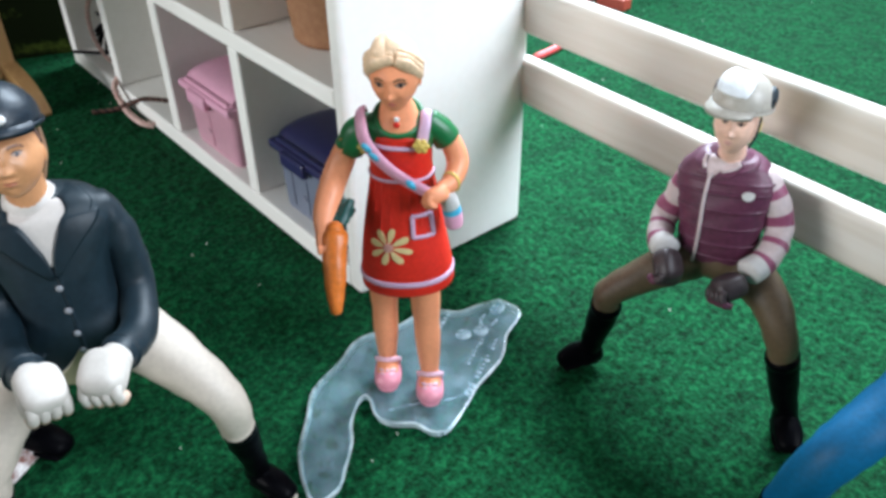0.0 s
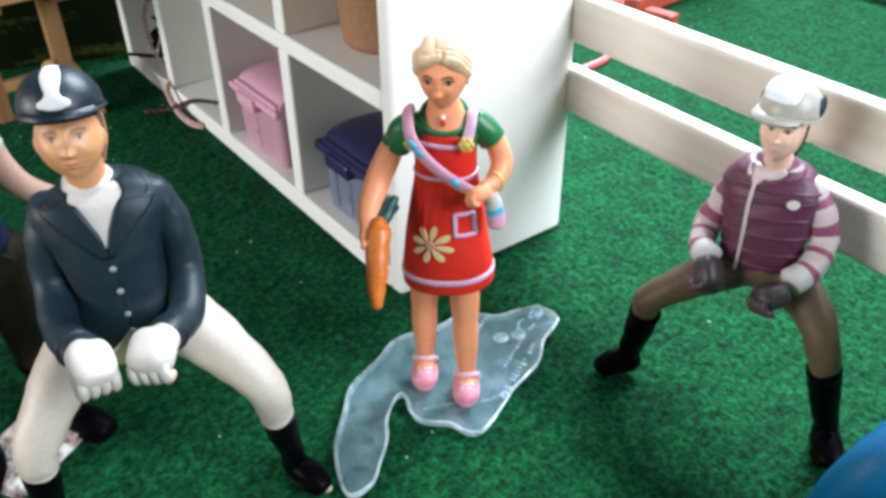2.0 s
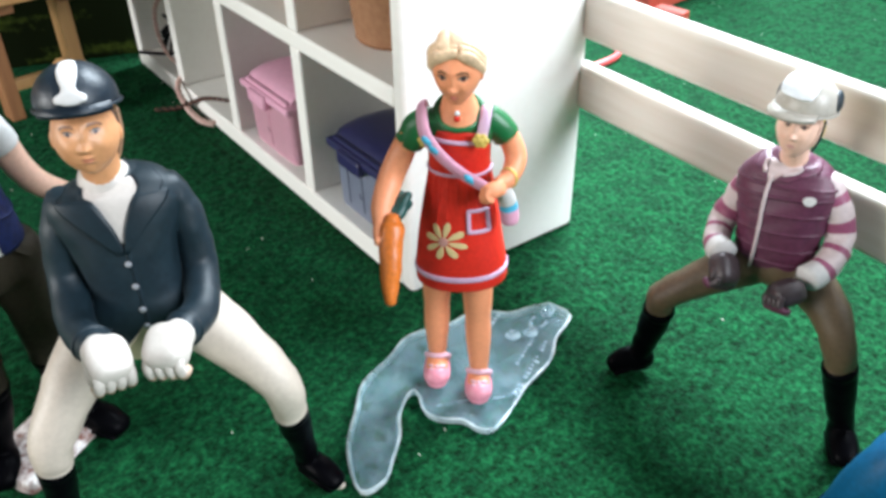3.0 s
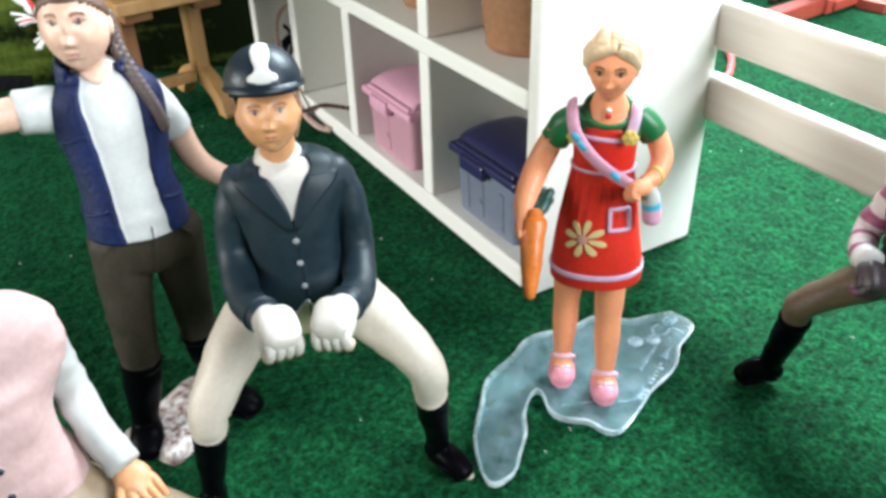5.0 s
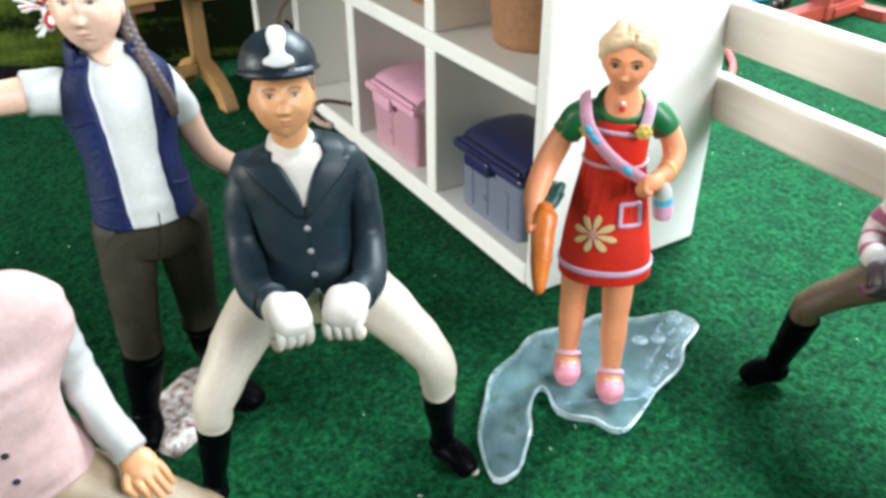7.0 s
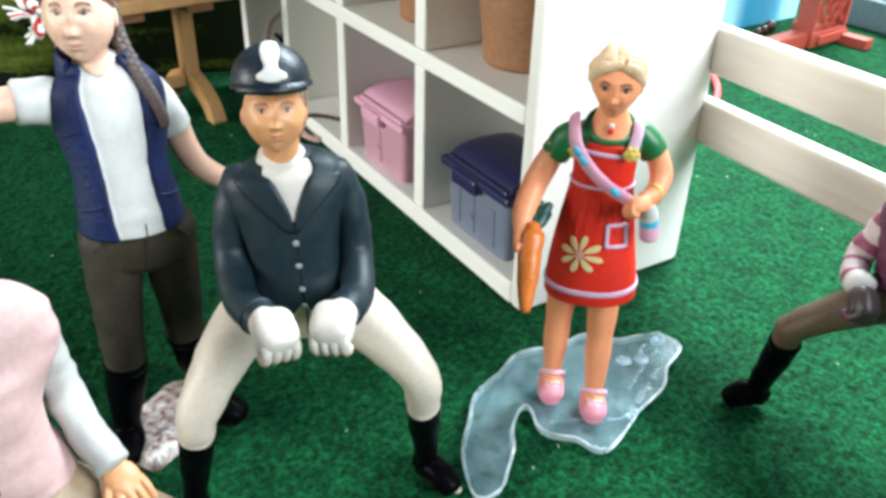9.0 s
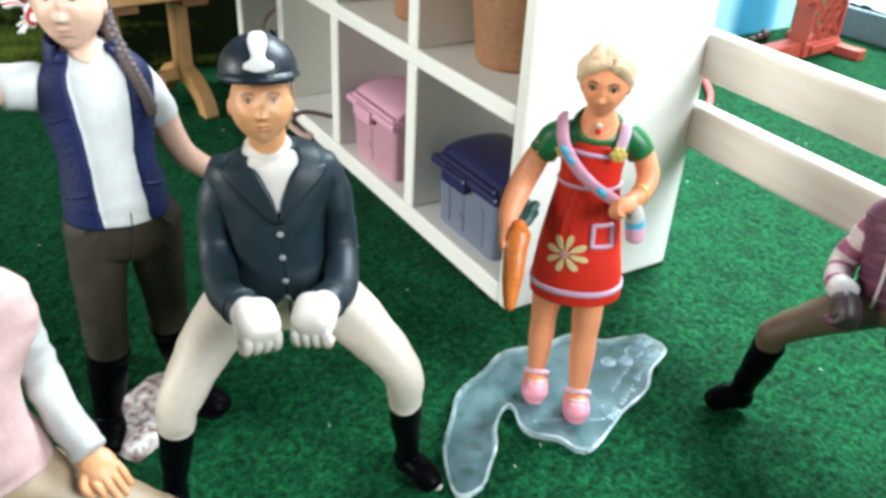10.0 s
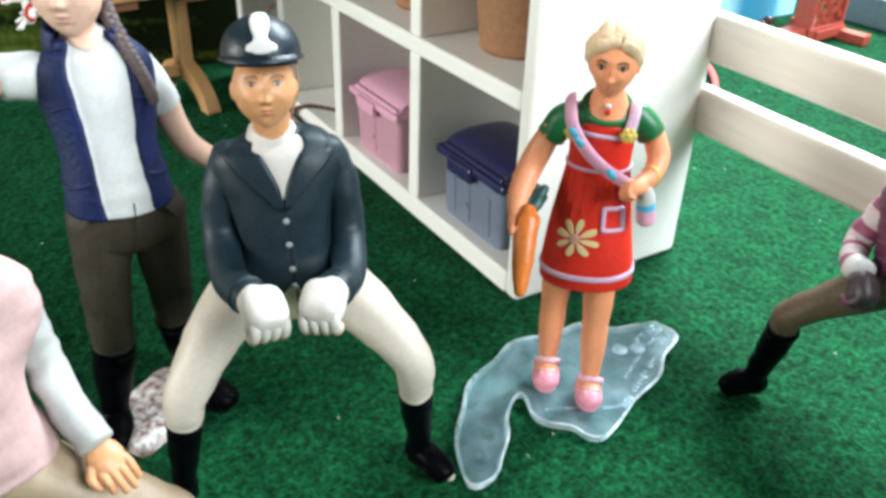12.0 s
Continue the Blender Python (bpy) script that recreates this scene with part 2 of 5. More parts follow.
LEAF = paint("painted_dark_leaf", (0.012, 0.075, 0.065), 0.45, 0.3)
PINK_SHOE = paint("painted_pink_shoe", (0.76, 0.28, 0.36), 0.35)
WHITE_MITT = paint("painted_warm_white_mitt", (0.53, 0.485, 0.44), 0.5, 0.1)
WHITE_PAINT = paint("painted_white", (0.58, 0.56, 0.545), 0.45, 0.08)
SILVER = material("painted_silver", (0.80, 0.82, 0.84), None, 0.34, 900, 200, 0.1, 0.4, metal=0.15)
NAVY_COAT = paint("painted_dark_slate_coat", (0.0085, 0.020, 0.029), 0.5, 0.35, spec=0.32, blend=0.0004)
NAVY_COLLAR = paint("painted_darker_lapel", (0.009, 0.019, 0.027), 0.46, 0.3, spec=0.26)
HELMET = paint("painted_dark_helmet", (0.007, 0.015, 0.025), 0.40, 0.4, bump=0.3, spec=0.36)
CREAM_BREECHES = paint("painted_cream_breeches", (0.56, 0.485, 0.41), 0.5, 0.12, blend=0.0009)
TURTLENECK = paint("painted_turtleneck", (0.52, 0.475, 0.44), 0.5, 0.1)
BLACK_BOOT = paint("painted_black_boot", (0.002, 0.002, 0.003), 0.34, 0.3, spec=0.035, blend=0.0006)
OLIVE_VEST_LINING = paint("painted_olive", (0.26, 0.25, 0.15), 0.5)
BLUE_VEST = paint("painted_navy_vest", (0.006, 0.015, 0.085), 0.6, 0.6, bump=0.8, spec=0.3)
BLUE_SHIRT = paint("painted_pale_shirt", (0.66, 0.66, 0.65), 0.5, 0.1, blend=0.0009)
GREY_TROUSERS = paint("painted_grey_brown_trousers", (0.044, 0.036, 0.025), 0.6, 0.35, spec=0.18, blend=0.0009)
PINK_VEST = paint("painted_pale_pink_vest", (0.46, 0.30, 0.29), 0.55, 0.15, blend=0.0007)
GREY_SLEEVE = paint("painted_pale_grey_sleeve", (0.40, 0.39, 0.38), 0.5, 0.1)
BEIGE_BREECHES = paint("painted_beige_breeches", (0.33, 0.24, 0.155), 0.5, 0.15)
PLUM_VEST = paint("painted_plum_vest", (0.12, 0.028, 0.065), 0.5, 0.35, blend=0.0003)
PLUM_STRIPE = paint("painted_plum_stripe", (0.30, 0.075, 0.15), 0.5, 0.2)
PINKISH_SLEEVE = paint("painted_pale_sleeve", (0.60, 0.49, 0.49), 0.5, 0.15)
TAUPE = paint("painted_taupe_breeches", (0.135, 0.090, 0.050), 0.5, 0.25, blend=0.0009)
DARK_GLOVE = paint("painted_dark_glove", (0.045, 0.030, 0.034), 0.45, 0.35)
GREY_HELMET = paint("painted_grey_helmet", (0.40, 0.37, 0.32), 0.4, 0.15)
BUTTON = paint("painted_grey_button", (0.24, 0.25, 0.27), 0.45)
BLUE_BREECHES = paint("painted_blue_breeches", (0.004, 0.100, 0.23), 0.55, 0.25, spec=0.25)


# mesh helpers
def part(name, bm, mat, parent=None, label="", smooth=False):
    """Links a bmesh as one mesh object, under a thing or a part."""
    me = bpy.data.meshes.new(name)
    bmesh.ops.recalc_face_normals(bm, faces=bm.faces)
    bm.to_mesh(me)
    bm.free()
    for m in (mat if isinstance(mat, (list, tuple)) else [mat]):
        me.materials.append(m)
    if smooth:
        me.polygons.foreach_set("use_smooth", [True] * len(me.polygons))
    ob = new(name, me)
    if parent:
        ob.parent = parent
    if label:
        tagged(ob, label)
    return ob


def thing(name, m, label, category, group="", kind=""):
    ob = new(name)
    ob.empty_display_size = 0.01
    ob.matrix_world = m
    return tagged(ob, label, category, group, kind)


def box(x0, x1, y0, y1, z0, z1, bevel=0.0, segments=2, bm=None):
    """A box between the given planes, with rounded edges."""
    bm = bm or bmesh.new()
    made = bmesh.ops.create_cube(bm, size=1.0)["verts"]
    for v in made:
        v.co = Vector(((x0 + x1) / 2 + v.co.x * (x1 - x0), (y0 + y1) / 2 + v.co.y * (y1 - y0), (z0 + z1) / 2 + v.co.z * (z1 - z0)))
    if bevel:
        edges = list({e for v in made for e in v.link_edges})
        bmesh.ops.bevel(bm, geom=edges, offset=bevel, segments=segments, profile=0.5, affect="EDGES")
    return bm


def smooth_points(pts, n):
    """A Catmull-Rom line of tuples through pts, n steps from point to point."""
    pts = [np.array(p, float) for p in pts]
    ends = [2 * pts[0] - pts[1]] + pts + [2 * pts[-1] - pts[-2]]
    out = []
    for i in range(1, len(ends) - 2):
        a, b, c, d = ends[i - 1:i + 3]
        for k in range(n):
            t = k / n
            out.append(0.5 * (2 * b + (c - a) * t + (2 * a - 5 * b + 4 * c - d) * t * t + (3 * b - a - 3 * c + d) * t ** 3))
    out.append(pts[-1])
    return out


def cord(pts, radius, n=6, sides=8, bm=None, material_index=0):
    """A round cord along a smooth line, with closed ends."""
    bm = bm or bmesh.new()
    line = [Vector(p) for p in smooth_points(pts, n)]
    rings = []
    side = None
    for i, p in enumerate(line):
        t = (line[min(i + 1, len(line) - 1)] - line[max(i - 1, 0)]).normalized()
        side = (side or Vector((0.31, 0.17, 0.93))) - t * t.dot(side or Vector((0.31, 0.17, 0.93)))
        side.normalize()
        up = t.cross(side)
        rings.append([bm.verts.new(p + radius * (side * math.cos(a) + up * math.sin(a))) for a in (2 * math.pi * k / sides for k in range(sides))])
    for a, b in zip(rings, rings[1:]):
        for k in range(sides):
            bm.faces.new((a[k], a[(k + 1) % sides], b[(k + 1) % sides], b[k])).material_index = material_index
    for r in (rings[0][::-1], rings[-1]):
        bm.faces.new(r).material_index = material_index
    return bm


def twisted(pts, radius, turns_per_m, strands=3, n=10, colours=None):
    """A laid rope: strands that wind about a smooth line."""
    bm = bmesh.new()
    line = [Vector(p) for p in smooth_points(pts, n)]
    frames, side, run = [], Vector((0.31, 0.17, 0.93)), 0.0
    for i, p in enumerate(line):
        t = (line[min(i + 1, len(line) - 1)] - line[max(i - 1, 0)]).normalized()
        side = (side - t * t.dot(side)).normalized()
        if i:
            run += (p - line[i - 1]).length
        frames.append((p, side.copy(), t.cross(side), run))
    for s in range(strands):
        path = []
        for p, a, b, d in frames:
            w = 2 * math.pi * (d * turns_per_m + s / strands)
            path.append(p + radius * 0.5 * (a * math.cos(w) + b * math.sin(w)))
        cord(path, radius * 0.55, 1, 7, bm, colours[s] if colours else 0)
    return bm


def lathe(profile, sides=40):
    """A solid of revolution about z from (radius, z) pairs."""
    bm = bmesh.new()
    rings = [[bm.verts.new((r * math.cos(2 * math.pi * k / sides), r * math.sin(2 * math.pi * k / sides), z)) for k in range(sides)] for r, z in profile]
    for a, b in zip(rings, rings[1:]):
        for k in range(sides):
            bm.faces.new((a[k], a[(k + 1) % sides], b[(k + 1) % sides], b[k]))
    bm.faces.new(rings[0][::-1])
    bm.faces.new(rings[-1])
    return bm


# the unseen room that closes the place, painted dark to hold bounced light down
W, E_, S, N = WALL_W, WALL_E, WALL_S, WALL_N


def felt_floor():
    """One sheet of felt, its mesh dense and matted with low tufts where the toys stand."""
    def lines(lo, hi, d0, d1, step):
        return np.concatenate([np.linspace(lo, d0, 12)[:-1], np.arange(d0, d1, step), np.linspace(d1, hi, 12)])
    xs, ys = lines(W, E_, -0.15, 0.31, 0.0008), lines(S, N, -0.11, 0.215, 0.0008)
    rng = np.random.default_rng(4)
    z = rng.random((len(xs), len(ys)))
    for _ in range(1):
        z = (z + np.roll(z, 1, 0) + np.roll(z, -1, 0) + np.roll(z, 1, 1) + np.roll(z, -1, 1)) / 5
    z = (z - 0.5) * 0.0014
    z = np.minimum(z, 0.00025)
    z[:12], z[-12:], z[:, :12], z[:, -12:] = 0, 0, 0, 0
    gx, gy = np.meshgrid(xs, ys, indexing="ij")
    n, m = z.shape
    me = bpy.data.meshes.new("floor")
    me.vertices.add(n * m)
    me.vertices.foreach_set("co", np.stack([gx, gy, z], -1).astype(np.float32).ravel())
    i = np.arange(n * m).reshape(n, m)
    quads = np.stack([i[:-1, :-1], i[1:, :-1], i[1:, 1:], i[:-1, 1:]], -1).reshape(-1)
    count = len(quads) // 4
    me.loops.add(count * 4)
    me.loops.foreach_set("vertex_index", quads.astype(np.int32))
    me.polygons.add(count)
    me.polygons.foreach_set("loop_start", np.arange(0, count * 4, 4, dtype=np.int32))
    me.update(calc_edges=True)
    me.polygons.foreach_set("use_smooth", np.ones(count, bool))
    me.materials.append(FELT)
    return tagged(new("floor", me), "green needle felt play mat with pale lint", "floor", kind="structure")


felt_floor()
tagged(part("wall_north", box(W, E_, N, N + 0.1, 0, TOP), WALL), "plain dark grey painted wall, out of view", "wall", kind="structure")
tagged(part("ceiling", box(W - 0.1, E_ + 0.1, S - 0.1, N + 0.1, TOP, TOP + 0.1), CEILING), "plain grey ceiling, out of view", "ceiling", kind="structure")


def wall_with_opening(name, opening, lo, hi, across):
    """A wall from lo to hi with one opening; across(a0, a1, z0, z1) gives the box of a stretch of it."""
    a0, a1, z0, z1 = opening[:4]
    bm = bmesh.new()
    for args in ((lo, a0, 0, TOP), (a1, hi, 0, TOP), (a0, a1, 0, z0), (a0, a1, z1, TOP)):
        box(*across(*args), bm=bm)
    tagged(part(name, bm, WALL), "dark grey painted wall with one opening, out of view", "wall", kind="structure")


wall_with_opening("wall_east", WINDOW_EAST, S - 0.1, N + 0.1, lambda a0, a1, z0, z1: (E_, E_ + 0.1, a0, a1, z0, z1))
wall_with_opening("wall_west", FILL_WEST, S - 0.1, N + 0.1, lambda a0, a1, z0, z1: (W - 0.1, W, a0, a1, z0, z1))
wall_with_opening("wall_south", WINDOW_SOUTH, W, E_, lambda a0, a1, z0, z1: (a0, a1, S - 0.1, S, z0, z1))


# shelf unit
BOARD, THIN = 0.0045, 0.0048
# HEIGHT holds an unseen third row, added to shade the felt on the left
DEPTH, LENGTH, HEIGHT = 0.0485, 0.1755, 0.1355
shelf = thing("shelf_unit", pose(-0.0005, -0.0007, 0), "white lacquered wooden toy shelf with open cells", "shelf")
part("end_panel", box(0, DEPTH, 0, BOARD, 0, HEIGHT, 0.0014, 4), WHITE_WOOD, shelf)
part("end_panel", box(0, DEPTH, LENGTH - BOARD, LENGTH, 0, HEIGHT, 0.0010, 3), WHITE_WOOD, shelf)
part("back_panel", box(DEPTH - 0.003, DEPTH - 0.0005, BOARD, LENGTH - BOARD, 0.001, HEIGHT - 0.001), WHITE_WOOD, shelf)
for z0, z1, n in ((0, 0.0055, "bottom_board"), (0.0431, 0.0473, "shelf_board"), (0.0865, 0.0907, "shelf_board"), (HEIGHT - 0.0055, HEIGHT - 0.001, "top_board")):
    part(n, box(0.0003, DEPTH - 0.003, BOARD, LENGTH - BOARD, z0, z1, 0.0006), WHITE_WOOD, shelf)
for z0, z1 in ((0.0055, 0.0431), (0.0473, 0.0865), (0.0907, HEIGHT - 0.0055)):
    for y in (0.0446, 0.0893, 0.1316):
        part("divider", box(0.0006, DEPTH - 0.003, y, y + THIN, z0, z1, 0.0006), WHITE_WOOD, shelf)

# fence of two rails against the end panel
fence = thing("fence", pose(0.0462, 0, 0, 0, 0, -2.9), "whitewashed wooden rail fence butting the white shelf", "fence")
for z0, z1 in ((0.0318, 0.0423), (0.0481, 0.0586)):
    part("rail", box(0, 0.0042, -0.26, 0.0018, z0, z1, 0.0015, 5), RAIL_WOOD, fence)
part("post", box(0.0043, 0.0103, -0.259, -0.249, 0, 0.064, 0.0008), RAIL_WOOD, fence)


# storage boxes with domed lids
def storage_box(x, y, w, d, h, body_mat, lid_mat, label, ribs=()):
    """Tapered tub, open side to -x, with a ribbed front, an overhanging domed lid and a clasp tab."""
    ob = thing("storage_box", pose(x, y, 0.0055), label, "storage box", "storage boxes in the shelf")
    bm = bmesh.new()
    rings = []
    for z, k in ((0, 0.94), (0.0008, 0.955), (h * 0.97, 1.0), (h, 1.0)):
        ring = []
        for px, py in ((-1, -1), (1, -1), (1, 1), (-1, 1)):
            for a in range(5):
                ang = math.atan2(py, px) + (a / 4 - 0.5) * math.pi / 2
                r = 0.0018
                ring.append(bm.verts.new((px * (d / 2 * k - r) + r * math.cos(ang), py * (w / 2 * k - r) + r * math.sin(ang), z)))
        rings.append(ring)
    n = len(rings[0])
    for a, b in zip(rings, rings[1:]):
        for i in range(n):
            bm.faces.new((a[i], a[(i + 1) % n], b[(i + 1) % n], b[i]))
    bm.faces.new(rings[0][::-1])
    bm.faces.new(rings[-1])
    body = part("body", bm, body_mat, ob, smooth=False)
    for k in ribs:
        rib = part("rib", box(-d / 2 * 0.978 - 0.00010, -d / 2 * 0.978 + 0.0006, k * w - 0.0010, k * w + 0.0010, 0.002, h * 0.74, 0.0003), body_mat, ob)
        rib.matrix_basis = pose(0, 0, 0, 0, math.degrees(-0.022 * d / h), 0)
    # lid: a flat rim, and a vault that rises from the front edge and runs level to the back
    bm = box(-d / 2 - 0.0014, d / 2 + 0.0014, -w / 2 - 0.0014, w / 2 + 0.0014, h - 0.0010, h + 0.0012, 0.0007)
    rows = []
    for i in range(13):
        u = i / 12 * 2 - 1
        row = []
        for j in range(13):
            v = j / 12 * 2 - 1
            rise = 0.0036 * math.sqrt(max(0.0, 1 - min(1.0, abs(v - 0.12) / 1.12) ** 2.2)) * (1 - 0.12 * abs(u) ** 8)
            row.append(bm.verts.new((v * (d / 2 - 0.0004), u * (w / 2 - 0.0001), h + 0.0011 + rise)))
        rows.append(row)
    made = []
    for i in range(12):
        for j in range(12):
            made.append(bm.faces.new((rows[i][j], rows[i][j + 1], rows[i + 1][j + 1], rows[i + 1][j])))
    rim = [rows[0][j] for j in range(13)] + [rows[i][12] for i in range(1, 13)] + [rows[12][j] for j in range(11, -1, -1)] + [rows[i][0] for i in range(11, 0, -1)]
    low = [bm.verts.new((v.co.x, v.co.y, h + 0.0002)) for v in rim]
    for i in range(len(rim)):
        bm.faces.new((rim[i], low[i], low[(i + 1) % len(rim)], rim[(i + 1) % len(rim)]))
    for f in made:
        f.smooth = True
    lid = part("lid", bm, lid_mat, ob, "domed " + label.split()[0] + " lid")
    part("front_ridge", box(-d / 2 - 0.0004, -d / 2 + 0.0012, -w / 2 + 0.0006, w / 2 - 0.0006, h + 0.0008, h + 0.0021, 0.0005), lid_mat, lid)
    part("clasp", box(-d / 2 - 0.0024, -d / 2 - 0.0004, -w * 0.10, w * 0.30, h - 0.0030, h + 0.0008, 0.0007), lid_mat, lid)
    return ob


storage_box(0.0122, 0.0708, 0.0256, 0.020, 0.0164, PINK_CLEAR, PINK_PLASTIC, "pink translucent plastic storage box with a closed lid", (0.05,))
storage_box(0.0130, 0.0240, 0.0256, 0.020, 0.0164, SMOKE_CLEAR, NAVY_PLASTIC, "navy lidded grey translucent plastic storage box", (-0.28, 0.05, 0.3))


def flower_pot(x, y, z, r, label):
    ob = thing("flower_pot", pose(x, y, z), label, "flower pot", "pots in the shelf")
    part("body", lathe([(r * 0.70, 0), (r * 0.74, 0.0006)] + [(r * (0.745 + 0.105 * k / 24 * 1.9) + 0.00013 * (k % 3 == 0), 0.0008 + r * 1.7 * k / 24) for k in range(25)] + [(r * 0.97, r * 2.2), (r * 0.90, r * 2.2), (r * 0.80, r * 1.2), (r * 0.66, 0.0015)]), TERRACOTTA, ob, smooth=True)
    part("rim", lathe([(r * 0.98, r * 1.75), (r * 1.06, r * 1.78), (r * 1.08, r * 2.2), (r * 1.04, r * 2.25), (r * 0.92, r * 2.25), (r * 0.92, r * 1.75)]), TERRACOTTA, ob, smooth=True)
    return ob


flower_pot(0.0170, 0.0272, 0.0473, 0.0128, "brown terracotta pot standing in the white shelf")
flower_pot(0.0170, 0.0690, 0.0473, 0.0110, "small brown terracotta pot standing in the white shelf")


CHIN_STRAP = paint("painted_chin_strap", (0.30, 0.18, 0.11), 0.5, 0.2)
WORN_TIP = paint("worn_glove_tip", (0.56, 0.40, 0.30), 0.5, 0.3)


# toy figures: each is one mesh of swept tubes and shaped blobs, in millimetres: x to its left, y to its back, z up
class Doll:
    def __init__(self):
        self.bm, self.mats = bmesh.new(), []

    def index(self, mat):
        if mat not in self.mats:
            self.mats.append(mat)
        return self.mats.index(mat)

    def tube(self, pts, radii, mat, hint=(1, 0, 0), sides=20, n=5, cap=0.6, power=2.0, folds=0.0, seed=0):
        """Sweeps an oval through pts (side, front, up). radii: one number or (across, deep) a point. mat: one material or
        rows of (up to which point, material). Returns a function for places on its skin."""
        rad = [(r, r) if isinstance(r, (int, float)) else r for r in radii]
        rows = smooth_points([(p[0], -p[1], p[2], *r) for p, r in zip(pts, rad)], n)
        bands = mat if isinstance(mat, list) else [(999, mat)]
        side, rings, frames = Vector(hint), [], []
        for i, v in enumerate(rows):
            p = Vector(v[:3])
            t = (Vector(rows[min(i + 1, len(rows) - 1)][:3]) - Vector(rows[max(i - 1, 0)][:3])).normalized()
            side = (side - t * t.dot(side)).normalized()
            frames.append((p, side.copy(), t.cross(side), max(v[3], 0.05), max(v[4], 0.05), t))
        stack = [(i / n, *f) for i, f in enumerate(frames)]
        for end, sign in ((0, -1), (-1, 1)):
            s, p, a, b, ra, rb, t = stack[end]
            extra = [(s, p + t * sign * min(ra, rb) * cap * math.sin(w), a, b, ra * math.cos(w), rb * math.cos(w), t) for w in (0.45, 0.9, 1.25, 1.5)]
            stack = extra[::-1] + stack if end == 0 else stack + extra

        def oval(f, ang, off=0.0):
            s, p, a, b, ra, rb, t = f
            c, d = math.cos(ang), math.sin(ang)
            c, d = math.copysign(abs(c) ** (2 / power), c), math.copysign(abs(d) ** (2 / power), d)
            return p + a * c * (ra + off) + b * d * (rb + off)

        for f in stack:
            ring = []
            for k in range(sides):
                ang = 2 * math.pi * k / sides
                q = oval(f, ang)
                if folds:
                    q = q + (q - f[1]).normalized() * folds * noise.noise(Vector((q.x * 0.35 + seed, q.y * 0.35, q.z * 0.55)))
                ring.append(self.bm.verts.new(q))
            rings.append(ring)
        for j, (a, b) in enumerate(zip(rings, rings[1:])):
            s = (stack[j][0] + stack[j + 1][0]) / 2
            idx = self.index(next(m for lim, m in bands if s <= lim))
            for k in range(sides):
                f = self.bm.faces.new((a[k], a[(k + 1) % sides], b[(k + 1) % sides], b[k]))
                f.material_index, f.smooth = idx, True
        for r in (rings[0][::-1], rings[-1]):
            f = self.bm.faces.new(r)
            f.material_index, f.smooth = self.index(bands[0][1] if r is not rings[-1] else bands[-1][1]), True

        def skin(s, degrees, off=0.0):
            s = min(max(s, 0), len(pts) - 1) * n
            i = min(int(s), len(frames) - 2)
            w = s - i
            f0, f1 = (0, *frames[i]), (0, *frames[i + 1])
            return oval(f0, radians(degrees), off).lerp(oval(f1, radians(degrees), off), w)
        return skin

    def blob(self, c, r, mat, turn=(0, 0, 0), shape=None, across=20, down=14):
        """An ellipsoid; shape(direction) may return a changed unit place (side, front, up) and a material."""
        rot = Euler([radians(a) for a in turn]).to_matrix()
        rings = []
        for j in range(down + 1):
            th = math.pi * (0.02 + 0.96 * j / down)
            ring = []
            for k in range(across):
                ph = 2 * math.pi * k / across
                u = Vector((math.sin(th) * math.cos(ph), math.sin(th) * math.sin(ph), math.cos(th)))
                if shape:
                    u = Vector(shape(u))
                q = rot @ Vector((u.x * r[0], -u.y * r[1], u.z * r[2]))
                ring.append(self.bm.verts.new(q + Vector((c[0], -c[1], c[2]))))
            rings.append(ring)
        idx = self.index(mat)
        for a, b in zip(rings, rings[1:]):
            for k in range(across):
                f = self.bm.faces.new((a[k], b[k], b[(k + 1) % across], a[(k + 1) % across]))
                f.material_index, f.smooth = idx, True
        for ring in (rings[0], rings[-1][::-1]):
            f = self.bm.faces.new(ring)
            f.material_index, f.smooth = idx, True

    def line(self, places, r, mat, n=4, sides=8):
        """A thin raised line, as (across, deep) thick as r says, through places in the mesh's own axes."""
        rr = r if isinstance(r, tuple) else (r, r)
        self.tube([(p[0], -p[1], p[2]) for p in places], [rr] * len(places), mat, hint=(0.13, 0.2, 0.97), sides=sides, n=n, cap=0.8)

    def patch(self, skin, outline, mat, off=0.12, thick=0.25):
        """A flat painted or sewn-on shape on a tube's skin; outline in (point along, degrees round)."""
        top = [self.bm.verts.new(skin(s, d, off)) for s, d in outline]
        low = [self.bm.verts.new(skin(s, d, off - thick)) for s, d in outline]
        mid = self.bm.verts.new(skin(sum(o[0] for o in outline) / len(outline), sum(o[1] for o in outline) / len(outline), off * 1.15))
        idx = self.index(mat)
        for i in range(len(top)):
            j = (i + 1) % len(top)
            for vs in ((top[i], top[j], mid), (top[i], low[i], low[j], top[j])):
                f = self.bm.faces.new(vs)
                f.material_index = idx

    def sheet(self, skin, rows, mat, off=0.3, n=10, thick=0.5):
        """Cloth that lies on a tube's skin: rows of (point along, from degrees, to degrees)."""
        rows = [tuple(r) for r in smooth_points(rows, 4)]
        grids = [[[self.bm.verts.new(skin(s, a + (b - a) * k / n, o)) for k in range(n + 1)] for s, a, b in rows] for o in (off, off - thick)]
        idx = self.index(mat)
        made = []
        for i in range(len(rows) - 1):
            for k in range(n):
                made.append([grids[0][j][m] for j, m in ((i, k), (i, k + 1), (i + 1, k + 1), (i + 1, k))])
